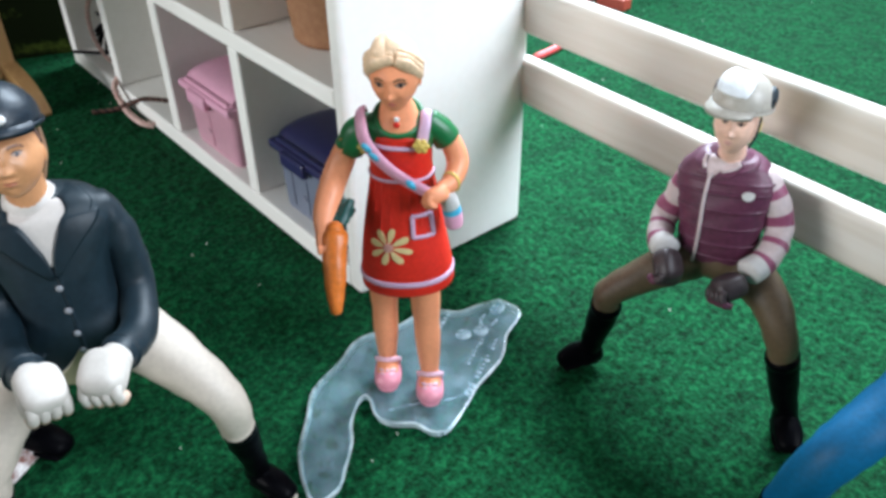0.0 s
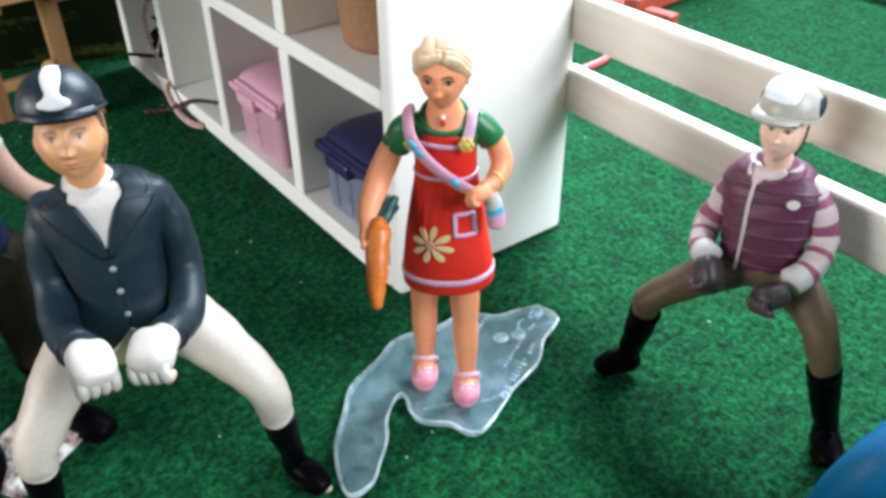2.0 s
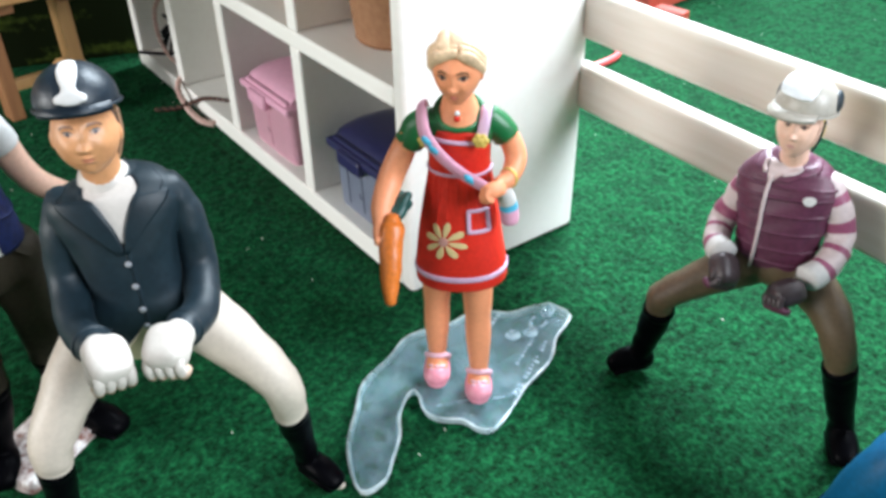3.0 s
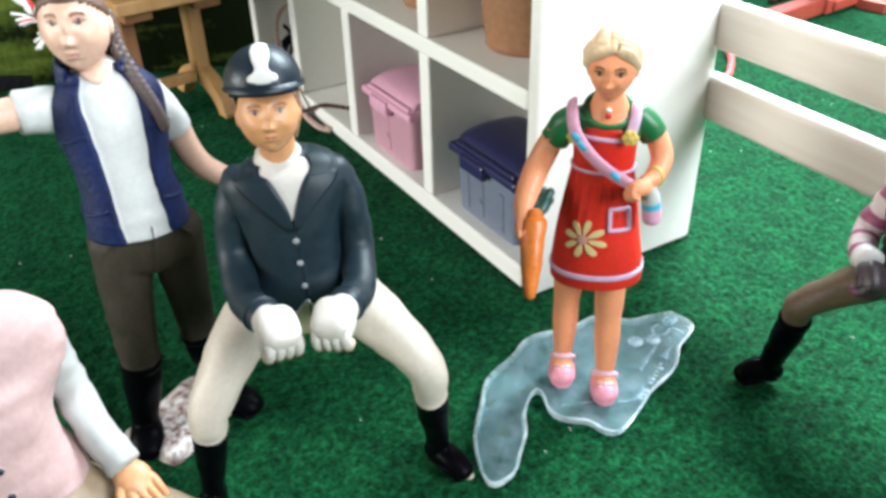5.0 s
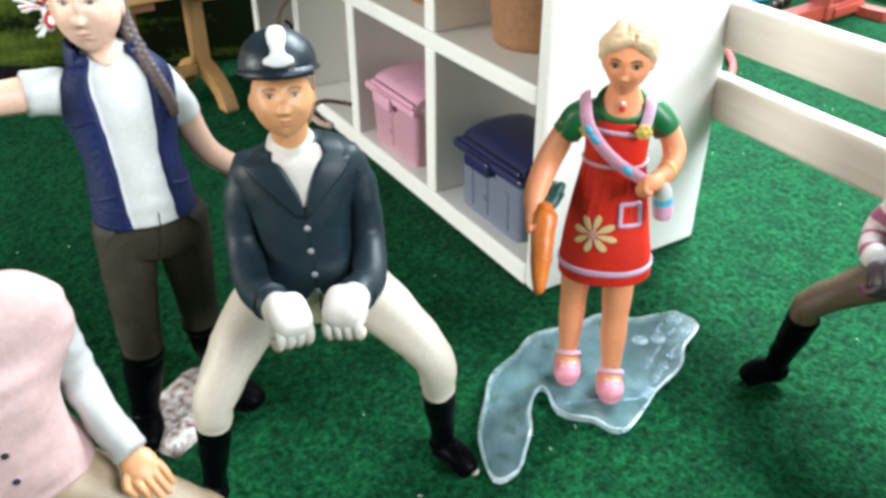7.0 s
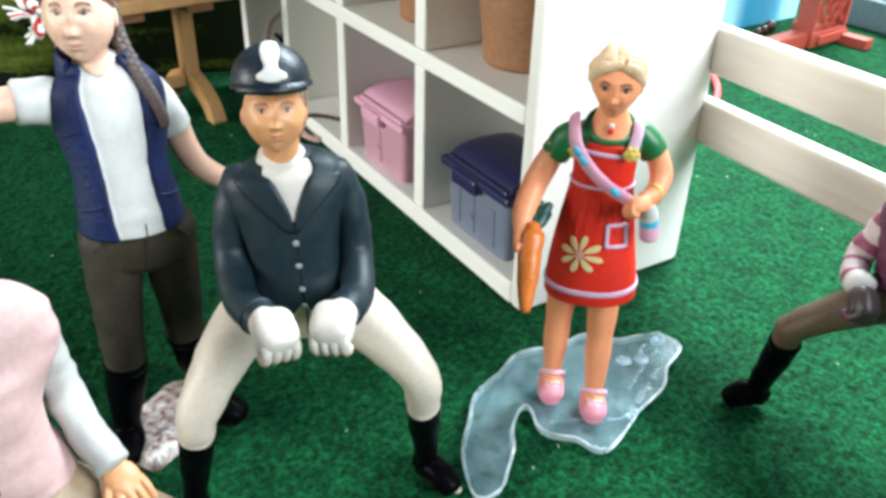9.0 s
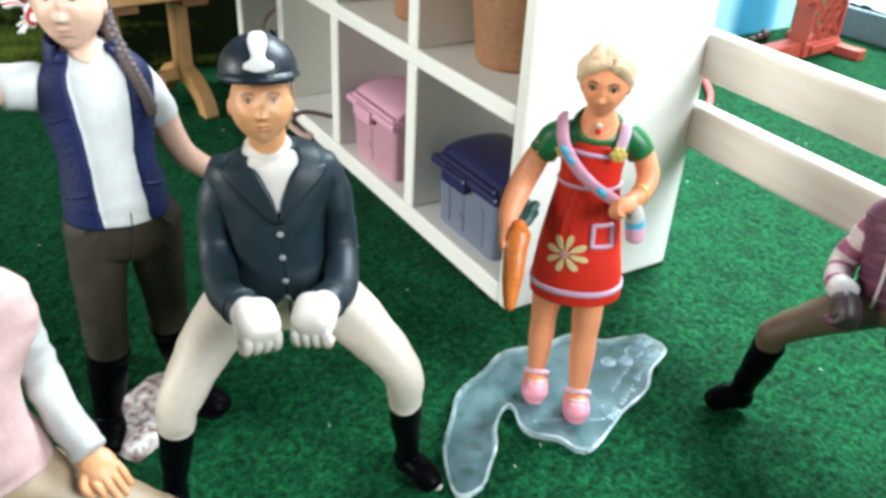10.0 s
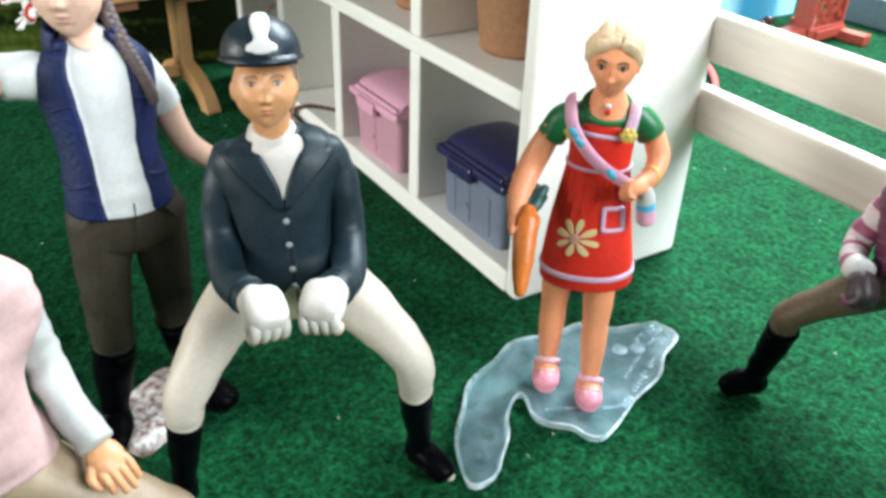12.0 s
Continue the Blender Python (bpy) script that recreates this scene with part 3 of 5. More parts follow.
        rim = [(0, k) for k in range(n)] + [(i, n) for i in range(len(rows) - 1)] + [(len(rows) - 1, k) for k in range(n, 0, -1)] + [(i, 0) for i in range(len(rows) - 1, 0, -1)]
        for (i, k), (j, m) in zip(rim, rim[1:] + rim[:1]):
            made.append([grids[0][i][k], grids[0][j][m], grids[1][j][m], grids[1][i][k]])
        for vs in made:
            f = self.bm.faces.new(vs)
            f.material_index, f.smooth = idx, True

    def head(self, c, w, d, h, skin_mat, turn=(0, 0, 0), lip=LIP, wide=1.0, lift=0.0, jaw=0.28, gap=0.38, mouth=-0.47):
        """A moulded doll's head: narrower jaw, sockets, nose, lips and chin in relief, with painted eyes, brows and mouth."""
        ez = 0.08 + lift
        nz = (ez + mouth) / 2 - 0.03

        def g(a, b):
            return math.exp(-a * a - b * b)

        def shape(u):
            x, y, z = u.x, u.y, u.z
            low = max(0.0, -z)
            x *= 1 - jaw * low ** 1.8
            y = y * (1 - 0.10 * low) + 0.10 * low if y > 0 else y * (1 - 0.35 * low)
            if u.y > 0:
                e, m = abs(u.x) - gap, u.z
                y += 0.05 * g(u.x / 0.60, (m - ez - 0.20) / 0.10) - 0.12 * g(e / 0.19, (m - ez) / 0.12) + 0.06 * g(e / 0.11, (m - ez) / 0.06)
                y += 0.12 * g(u.x / 0.10, (m - ez + 0.06) / 0.20) + 0.23 * g(u.x / 0.125, (m - nz) / 0.10) + 0.08 * g((abs(u.x) - 0.14) / 0.07, (m - nz + 0.03) / 0.06)
                y += 0.05 * g((abs(u.x) - 0.52) / 0.2, (m - nz) / 0.17) - 0.05 * g(u.x / 0.12, (m - nz + 0.17) / 0.05)
                y += 0.06 * g(u.x / 0.20, (m - mouth - 0.05) / 0.045) + 0.065 * g(u.x / 0.16, (m - mouth + 0.06) / 0.05) - 0.05 * g(u.x / 0.22, (m - mouth) / 0.022)
                y += 0.08 * g(u.x / 0.24, (m + 0.88) / 0.13) - 0.04 * g(u.x / 0.2, (m - mouth + 0.16) / 0.06)
            return x, y, z

        def colour(u):
            if u.y < 0.1:
                return skin_mat
            e, m = abs(u.x) - gap, u.z - ez
            out = (e / (0.145 * wide)) ** 2 + (m / (0.058 * wide)) ** 2
            if (e / (0.072 * wide)) ** 2 + (m / (0.062 * wide)) ** 2 < 1 or (m > 0.01 and 1 <= out < 1.75):
                return EYE_DARK
            if out < 1:
                return EYE_WHITE
            if abs(e) < 0.21 and abs(m - 0.20 + 1.1 * (e + 0.04) ** 2) < 0.038:
                return BROW
            return lip if (u.x / 0.21) ** 2 + ((u.z - mouth) / 0.068) ** 2 < 1 else skin_mat
        rot = Euler([radians(a) for a in turn]).to_matrix()
        across, down, rings = 120, 104, []
        way = [[Vector((math.sin(th) * math.cos(ph), math.sin(th) * math.sin(ph), math.cos(th))) for ph in (2 * math.pi * k / across for k in range(across))] for th in (math.pi * (0.02 + 0.96 * j / down) for j in range(down + 1))]
        for row in way:
            ring = []
            for u in row:
                v = shape(u)
                ring.append(self.bm.verts.new(rot @ Vector((v[0] * w / 2, -v[1] * d / 2, v[2] * h / 2)) + Vector((c[0], -c[1], c[2]))))
            rings.append(ring)
        for j in range(down):
            for k in range(across):
                n = (k + 1) % across
                f = self.bm.faces.new((rings[j][k], rings[j + 1][k], rings[j + 1][n], rings[j][n]))
                f.material_index, f.smooth = self.index(colour((way[j][k] + way[j + 1][n]).normalized())), True
        for ring in (rings[0], rings[-1][::-1]):
            self.bm.faces.new(ring).material_index = self.index(skin_mat)
        for sgn in (-1, 1):
            p = rot @ Vector((sgn * w * 0.49, d * 0.04, -h * 0.03)) + Vector((c[0], -c[1], c[2]))
            self.blob((p.x, -p.y, p.z), (w * 0.05, d * 0.09, h * 0.12), skin_mat, turn, None, 10, 8)

    def fist(self, c, way, size, mat, down=(0, 0, -1), spread=1.0, tip=None):
        """A closed mitt: palm, four bent fingers and a thumb. way: where the knuckles point (side, front, up)."""
        y = Vector((way[0], -way[1], way[2])).normalized()
        z = Vector((down[0], -down[1], down[2]))
        z = (z - y * z.dot(y)).normalized()
        x = y.cross(z)
        o = Vector((c[0], -c[1], c[2]))
        q = Matrix((x, y, z)).transposed().to_euler()
        mid = o + z * size * 0.06
        self.blob((mid.x, -mid.y, mid.z), (size * 0.57, size * 0.64, size * 0.46), mat, [math.degrees(a) for a in q], lambda u: [math.copysign(abs(v) ** 0.66, v) for v in u], 28, 18)
        for k in range(4):
            a = o + x * size * (k - 1.5) * 0.262 * spread + y * size * 0.44 + z * size * 0.02
            path = [a, a + y * size * 0.13 + z * size * 0.14, a + y * size * 0.13 + z * size * 0.42, a - y * size * 0.08 + z * size * 0.54]
            self.tube([(p.x, -p.y, p.z) for p in path], [size * 0.145] * 4, [(1.5, mat), (9, tip or mat)], hint=tuple(x), sides=12, n=5)
        for s in (-1,):
            a = o + x * size * 0.46 * s + y * size * 0.05 + z * size * 0.1
            path = [a, a + y * size * 0.28 + z * size * 0.16, a + y * size * 0.42 + z * size * 0.3 - x * s * size * 0.14]
            self.tube([(p.x, -p.y, p.z) for p in path], [size * 0.14, size * 0.135, size * 0.11], mat, hint=tuple(x), sides=10, n=3)

    def open_hand(self, c, way, size, mat, up=(0, 0.5, 0.85)):
        """A flat hand laid down: a thin palm with four straight fingers that follow way, and a thumb."""
        y = Vector((way[0], -way[1], way[2])).normalized()
        z = Vector((up[0], -up[1], up[2]))
        z = (z - y * z.dot(y)).normalized()
        x = y.cross(z)
        o = Vector((c[0], -c[1], c[2]))
        q = Matrix((x, y, z)).transposed().to_euler()
        self.blob(c, (size * 0.52, size * 0.62, size * 0.27), mat, [math.degrees(a) for a in q], None, 18, 12)
        for k, length in enumerate((0.82, 1.0, 0.95, 0.72)):
            a = o + x * size * (k - 1.5) * 0.25 + y * size * 0.25
            path = [a, a + y * size * 0.4 * length + z * size * 0.06, a + y * size * 0.9 * length - z * size * 0.12]
            self.tube([(p.x, -p.y, p.z) for p in path], [size * 0.14, size * 0.13, size * 0.10], mat, hint=tuple(x), sides=10, n=4)
        a = o + x * size * 0.45
        path = [a, a + x * size * 0.2 + y * size * 0.25, a + x * size * 0.14 + y * size * 0.6 - z * size * 0.1]
        self.tube([(p.x, -p.y, p.z) for p in path], [size * 0.15, size * 0.14, size * 0.11], mat, hint=tuple(z), sides=10, n=4)

    def boot(self, knee, ankle, toe, top=3.2, low=2.3, mat=BLACK_BOOT):
        """A tall riding boot with a cuff edge, foot, heel and sole."""
        k, a, t = Vector(knee), Vector(ankle), Vector(toe)
        self.tube([k, k.lerp(a, 0.3), k.lerp(a, 0.7), a, a + Vector((0, 0, -1.2))], [top, top * 1.02, low * 1.1, low, low * 1.02], mat, n=4, folds=0.25)
        self.tube([k + (k - a).normalized() * 0.2, k + (a - k).normalized() * 0.9], [top * 1.09, top * 1.08], mat, n=2, cap=0.15)
        low, t = low * 1.12, t + Vector((0, 0, 0.45))
        heel = a + (a - t).normalized() * low * 0.5
        z = min(toe[2], ankle[2] - 2)
        pts = [(heel.x, heel.y, a.z - 1.0), (a.x, a.y, a.z - 0.8), tuple(a.lerp(t, 0.55) + Vector((0, 0, 0.1))), tuple(t)]
        self.tube(pts, [(low * 0.9, low * 0.95), (low * 1.05, low * 1.05), (low * 1.15, low * 0.92), (low * 0.98, low * 0.72)], mat, n=4, cap=0.95, hint=(0, 0, 1) if abs((t - a).x) > abs((t - a).y) else (1, 0, 0))
        sole = [(p[0], p[1], p[2] - low * 0.62) for p in pts[:1]] + [(p[0], p[1], p[2] - low * 0.62) for p in pts[2:]]
        self.tube(sole, [(low * 0.95, 0.5), (low * 1.16, 0.5), (low * 1.0, 0.5)], mat, n=4, sides=14, cap=1.2)

    def done(self, name, o, facing, label):
        """Scales to metres and sets the figure at o, its front towards facing."""
        f = Vector((*facing, 0)).normalized()
        turn = math.atan2(f.x, -f.y)
        bmesh.ops.scale(self.bm, vec=(0.001, 0.001, 0.001), verts=self.bm.verts)
        bmesh.ops.recalc_face_normals(self.bm, faces=self.bm.faces)
        me = bpy.data.meshes.new(name)
        self.bm.to_mesh(me)
        self.bm.free()
        for m in self.mats:
            me.materials.append(m)
        ob = new(name, me)
        ob.matrix_world = pose(o[0], o[1], o[2], 0, 0, math.degrees(turn))
        return tagged(ob, label, "toy figure", "toy figures on the mat")


def spot(s, d, rs, rd, n=12):
    return [(s + rs * math.cos(2 * math.pi * k / n), d + rd * math.sin(2 * math.pi * k / n)) for k in range(n)]


def girl():
    g = Doll()
    # legs and shoes
    for hip, knee, ankle, toe in (((-2.3, -1.2, 28), (-2.5, -1.0, 17), (-2.5, -0.6, 6.2), (-2.2, 3.6, 2.8)), ((4.9, 0.8, 28), (5.2, 1.2, 16), (5.6, 2.2, 5.4), (5.9, 6.6, 2.4))):
        k = Vector(knee)
        g.tube([hip, k.lerp(Vector(hip), 0.35), knee, k.lerp(Vector(ankle), 0.4), ankle], [2.8, 2.6, 2.3, 2.3, 1.75], SKIN, n=5)
        a, t = Vector(ankle), Vector(toe)
        back = a + (a - t).normalized() * 1.2
        pts = [(back.x, back.y, a.z - 2.4), (a.x, a.y, a.z - 2.0), tuple(a.lerp(t, 0.6) + Vector((0, 0, -0.5))), tuple(t)]
        sole = [(p[0], p[1], p[2] - 1.0) for p in pts]
        g.tube([(p[0], p[1], p[2] + 0.1) for p in pts], [(1.7, 1.6), (1.9, 1.7), (2.0, 1.4), (1.5, 1.0)], SKIN, n=5, cap=1.0)
        g.tube(sole, [(2.1, 0.6), (2.35, 0.6), (2.55, 0.6), (2.0, 0.55)], PINK_SHOE, n=5, cap=2.6)
        g.tube([(p[0], p[1], p[2] - 0.75) for p in pts], [(2.1, 1.0), (2.25, 0.8), (2.4, 0.7), (1.9, 0.6)], PINK_SHOE, n=5, cap=2.0)
        f = a.lerp(t, 0.80)
        tip = (t - a)
        way = math.degrees(math.atan2(tip.x, tip.y))
        g.blob((f.x, f.y, f.z - 0.85), (2.5, 2.35, 2.0), PINK_SHOE, (0, 0, way), lambda u: (u.x, u.y, u.z if u.z > -0.55 else -0.55), 28, 20)
        g.tube([(a.x - 2.25, a.y - 0.4, a.z - 2.1), (a.x - 1.95, a.y + 0.9, a.z - 0.8), (a.x + 0.1, a.y + 1.95, a.z - 0.1), (a.x + 2.05, a.y + 0.9, a.z - 0.8), (a.x + 2.3, a.y - 0.4, a.z - 2.1)], [(0.5, 0.3)] * 5, PALE_PINK, hint=(0, 0, 1), sides=10, n=5)
        for dx in (-0.85, 0.85):
            for dy, dz in ((0.0, 0.0), (0.75, -0.35)):
                g.blob((f.x + dx * (1 - 0.25 * (dy > 0)), f.y - 0.35 + dy, f.z + 1.0 + dz), (0.85, 0.55, 0.38), PALE_PINK, (-28, 0, 25 * dx), None, 12, 8)
        g.blob((f.x, f.y - 0.1, f.z + 1.1), (0.45, 0.45, 0.4), PALE_PINK, (0, 0, 0), None, 10, 8)
    # dress: skirt, waist, bodice
    dress = g.tube([(2.2, 0.6, 25.6), (2.1, 0.6, 28.0), (1.9, 0.4, 33.4), (1.9, 0.2, 40), (1.9, 0, 46.3), (1.9, 0, 50.5), (2.0, -0.2, 53.2)],
                   [(7.9, 6.4), (7.8, 6.3), (7.1, 5.8), (6.1, 5.1), (5.0, 4.3), (5.0, 4.4), (4.9, 4.1)], RED_DRESS, n=7, sides=44, power=2.2, folds=0.0, cap=0.1)
    for k in range(11):
        d = -160 + k * 14
        g.line([dress(s, d, -0.02) for s in (2.5 + 0.3 * (k % 3), 3.2, 3.85)], (0.18, 0.18), RED_DRESS, 3, 6)
    g.line([dress(0.95, -190 + 200 * k / 20, 0.08) for k in range(21)], (0.52, 0.16), LILAC, 2)
    g.line([dress(4.0, -185 + 190 * k / 20, 0.06) for k in range(21)], (0.30, 0.22), LILAC, 2)
    g.line([dress(5.45, -140 + 100 * k / 12, 0.1) for k in range(13)], (0.36, 0.22), LILAC, 2)
    # pocket with its border, and the painted flower
    for path in ([(3.05, -75), (2.5, -75), (2.5, -43), (3.05, -43), (3.05, -75)],):
        for p, q in zip(path, path[1:]):
            g.line([dress(p[0] + (q[0] - p[0]) * k / 3, p[1] + (q[1] - p[1]) * k / 3, 0.18) for k in range(4)], (0.38, 0.24), LILAC, 2)
    cs, cd = 2.2, -106
    for k in range(8):
        a = 2 * math.pi * k / 8 + 0.2
        out = []
        for j in range(12):
            w = 2 * math.pi * j / 12
            along, wide = 2.15 + 1.35 * math.cos(w), 0.52 * math.sin(w) * (1.0 + 0.35 * math.cos(w))
            out.append((cs + (along * math.cos(a) - wide * math.sin(a)) / 6.6, cd + (along * math.sin(a) + wide * math.cos(a)) / 0.118))
        g.patch(dress, out, CREAM, 0.16)
    g.patch(dress, spot(cs, cd, 0.12, 6.5), LIP_PALE, 0.26)
    # shirt: chest under the bodice, collar and sleeves
    chest = g.tube([(1.5, -0.2, 48.5), (1.8, -0.3, 52), (2.1, -0.5, 54.4), (2.1, -0.6, 56.4)], [(4.5, 3.9), (5.5, 4.0), (6.0, 3.6), (2.9, 2.4)], GREEN_SHIRT, n=6, sides=32, power=2.3)
    g.tube([(2.1, 0.4, 54.6), (2.0, 0.3, 57.0), (1.9, 0.4, 59), (1.8, 0.6, 61)], [(3.5, 3.5), (2.7, 2.6), (2.05, 2.05), (1.9, 1.9)], SKIN, n=5)
    g.tube([(2.0 + 3.5 * math.sin(a), 0.4 + 3.3 * math.cos(a), 55.7 - 1.6 * math.cos(a)) for a in (2 * math.pi * k / 16 for k in range(17))], [0.5] * 17, GREEN_SHIRT, hint=(0, 0, 1), n=2, sides=8)
    g.tube([(-2.4, -0.4, 53.9), (-4.5, -0.3, 52.4), (-6.1, -0.1, 49.8)], [2.3, 2.4, 2.45], GREEN_SHIRT, hint=(0, 1, 0), n=5, cap=0.25, folds=0.2)
    g.tube([(6.2, -0.4, 54.4), (7.8, -0.3, 53.3), (9.2, -0.2, 51.5)], [2.3, 2.25, 2.2], GREEN_SHIRT, hint=(0, 1, 0), n=5, cap=0.25, folds=0.2)
    # arms
    g.tube([(-5.4, -0.2, 52.0), (-7.2, 0.6, 48.4), (-8.9, 2.6, 44.8), (-9.9, 6.2, 41.6), (-9.8, 8.4, 39.2)], [1.7, 2.05, 2.1, 1.85, 1.45], SKIN, hint=(0, 1, 0), n=5)
    g.fist((-9.4, 9.2, 38.2), (0.15, 0.65, -0.7), 3.0, SKIN, (0.2, 0.8, 0.3))
    g.tube([(8.2, -0.2, 53.2), (9.9, 0.0, 50.8), (10.8, 1.2, 48.2), (9.9, 4.0, 46.4), (8.4, 5.8, 46.0)], [1.7, 1.75, 1.75, 1.5, 1.2], SKIN, hint=(0, 1, 0), n=5)
    g.fist((7.6, 6.4, 45.6), (-0.8, 0.5, -0.1), 3.0, SKIN, (0, 0.6, -0.8))
    g.tube([(9.9 + 1.2 * math.cos(a), 4.0 + 0.7 * math.cos(a), 46.4 + 1.55 * math.sin(a)) for a in (2 * math.pi * k / 12 for k in range(13))], [0.26] * 13, YELLOW, hint=(0, 1, 0), n=2, sides=8)
    # carrot with its leaves
    g.tube([(-8.0, 8.6, 40.2), (-8.0, 9.3, 39.0), (-8.0, 11.6, 35.6), (-7.8, 13.8, 31.8), (-7.7, 15.2, 29.4)], [1.35, 2.0, 1.85, 1.45, 1.0], CARROT, n=9, folds=0.16, cap=0.9)
    for k in range(9):
        a = k * 2.4
        top = 41.6 + 1.1 * math.cos(k * 1.9)
        g.tube([(-7.9, 8.4, 39.8), (-7.5 + 0.55 * math.cos(a), 6.4 + 0.5 * math.sin(a), 40.8), (-6.9 + 0.95 * math.cos(a), 4.3 + 0.8 * math.sin(a), top)], [0.6, 0.95, 0.6], LEAF, n=5, sides=9, folds=0.6, seed=k)
    # shoulder strap with its loops, bib buttons, the rolled bag
    strap = [(-3.6, -2.2, 54.6), (-3.6, 0.2, 56.6), (-3.4, 2.5, 55.9), (-2.7, 4.3, 53.4), (-0.4, 4.95, 50.2), (2.6, 5.3, 47.6), (5.6, 6.3, 46.3), (7.4, 6.9, 45.7)]
    g.tube(strap, [(0.9, 0.4), (1.0, 0.4), (1.05, 0.45)] + [(1.1, 0.55)] * 4 + [(0.9, 0.6)], PINK_STRAP, hint=(0.7, 0.2, 0.7), n=6, sides=14)
    for p in ((-2.3, 4.9, 52.6), (-1.3, 5.1, 51.3), (4.1, 6.2, 47.0)):
        g.blob(p, (1.2, 0.5, 0.62), AQUA, (0, 40, 0), None, 12, 8)
    g.tube([(6.2, -2.0, 54.8), (6.2, 0.3, 56.5), (6.1, 2.6, 55.4), (5.7, 3.9, 53.3)], [(0.85, 0.35)] * 4, LILAC, hint=(1, 0, 0), n=5, sides=12)
    for p in ((-2.7, 4.2, 52.4), (5.6, 4.6, 52.9)):
        for k in range(6):
            a = k * math.pi / 3
            g.blob((p[0] + 0.75 * math.cos(a), p[1], p[2] + 0.75 * math.sin(a)), (0.55, 0.35, 0.55), YELLOW, (0, 0, 0), None, 8, 6)
        g.blob(p, (0.7, 0.55, 0.7), YELLOW, (0, 0, 0), None, 10, 8)
    g.tube([(9.2, 5.3, 45.0), (9.6, 5.2, 43.6), (9.9, 5.0, 42.2), (10.1, 4.9, 41.0), (10.3, 4.8, 39.2)], [1.2, 1.45, 1.5, 1.55, 1.5], [(1.6, WHITE_PAINT), (2.7, AQUA), (9, PINK_STRAP)], n=6, sides=18)
    # head: face, swept-back hair with a parting and a tail behind
    hc = (2.1, 1.1, 62.5)
    g.head(hc, 7.0, 8.6, 9.6, SKIN, (-2, 0, -5), wide=1.2, jaw=0.32, gap=0.43, mouth=-0.62, lift=-0.09)

    def hair(u):
        brow_line = 0.60 - 0.95 * (1 - u.y) - 0.05 * u.x ** 2
        if u.y < -0.1:
            brow_line = min(brow_line, -0.55)
        k = 1.05 if u.z > brow_line else 0.84
        if k > 1:
            k += 0.014 * math.sin(15 * math.atan2(u.x - 0.1, u.y + 1.3)) * (1 - u.z ** 8) + 0.05 * max(0, u.z)
            k += 0.10 * math.exp(-((u.x + 0.25) / 0.35) ** 2 - ((u.y - 0.35) / 0.4) ** 2) * max(0, u.z) ** 2
        return u * k
    g.blob((2.0, 0.5, 62.9), (3.6, 4.4, 4.85), BLONDE, (0, 0, 2), hair, 72, 56)
    g.tube([(1.5, 4.0, 65.6), (0.5, 3.4, 66.9), (0.9, 1.4, 67.7), (1.8, -0.6, 67.4)], [(0.7, 0.5), (1.0, 0.6), (1.0, 0.7), (0.6, 0.5)], BLONDE, hint=(1, 0, 0), n=6, sides=16, folds=0.15)
    # fringe locks that sweep from the parting to both temples
    for k, (z, sx) in enumerate(((0.0, 1), (0.9, 1), (1.8, 1), (0.2, -1), (1.1, -1), (2.0, -1))):
        top, wide = (2.6 + 0.3 * sx, 4.5 - 0.8 * z, 65.9 + 0.42 * z), 3.5 if sx > 0 else 3.65
        mid = (2.0 + sx * wide * 0.66, 3.9 - 0.6 * z, 65.0 + 0.55 * z)
        end = (2.0 + sx * wide, 1.3 - 0.5 * z, 62.6 + 0.7 * z)
        g.tube([top, mid, end, (2.0 + sx * wide * 0.97, -0.8 - 0.3 * z, 61.5 + 0.7 * z)], [(0.5, 0.7), (0.6, 0.95), (0.5, 0.85), (0.3, 0.5)], BLONDE, hint=(0, 1, 0), n=7, sides=14, folds=0.12, seed=k)
    g.tube([(1.6, -3.4, 64.5), (1.4, -5.4, 62.5), (1.2, -5.6, 58.5), (1.2, -4.4, 55)], [1.6, 2.0, 1.7, 0.8], BLONDE, n=5, folds=0.3)
    g.blob((2.05, 3.7, 55.9), (0.5, 0.4, 0.5), RED_DRESS, (0, 0, 0), None, 10, 8)
    g.blob((2.1, 3.5, 56.7), (0.42, 0.42, 0.42), SILVER, (0, 0, 0), None, 10, 8)
    # she bends forward from the waist
    for v in g.bm.verts:
        if v.co.z > 42 and v.co.x > -7.0 or v.co.z > 45:
            k = 0.19 * (v.co.z - 42 - (3 if v.co.x <= -7.0 else 0)) + 0.14 * max(0, v.co.z - 56)
            v.co.y -= k
            v.co.z += 0.42 * k
    return g.done("girl_figure", (-0.0103, -0.0280, 0.0016), (-0.68, -0.73), "painted plastic girl figure in a red dress holding a carrot")


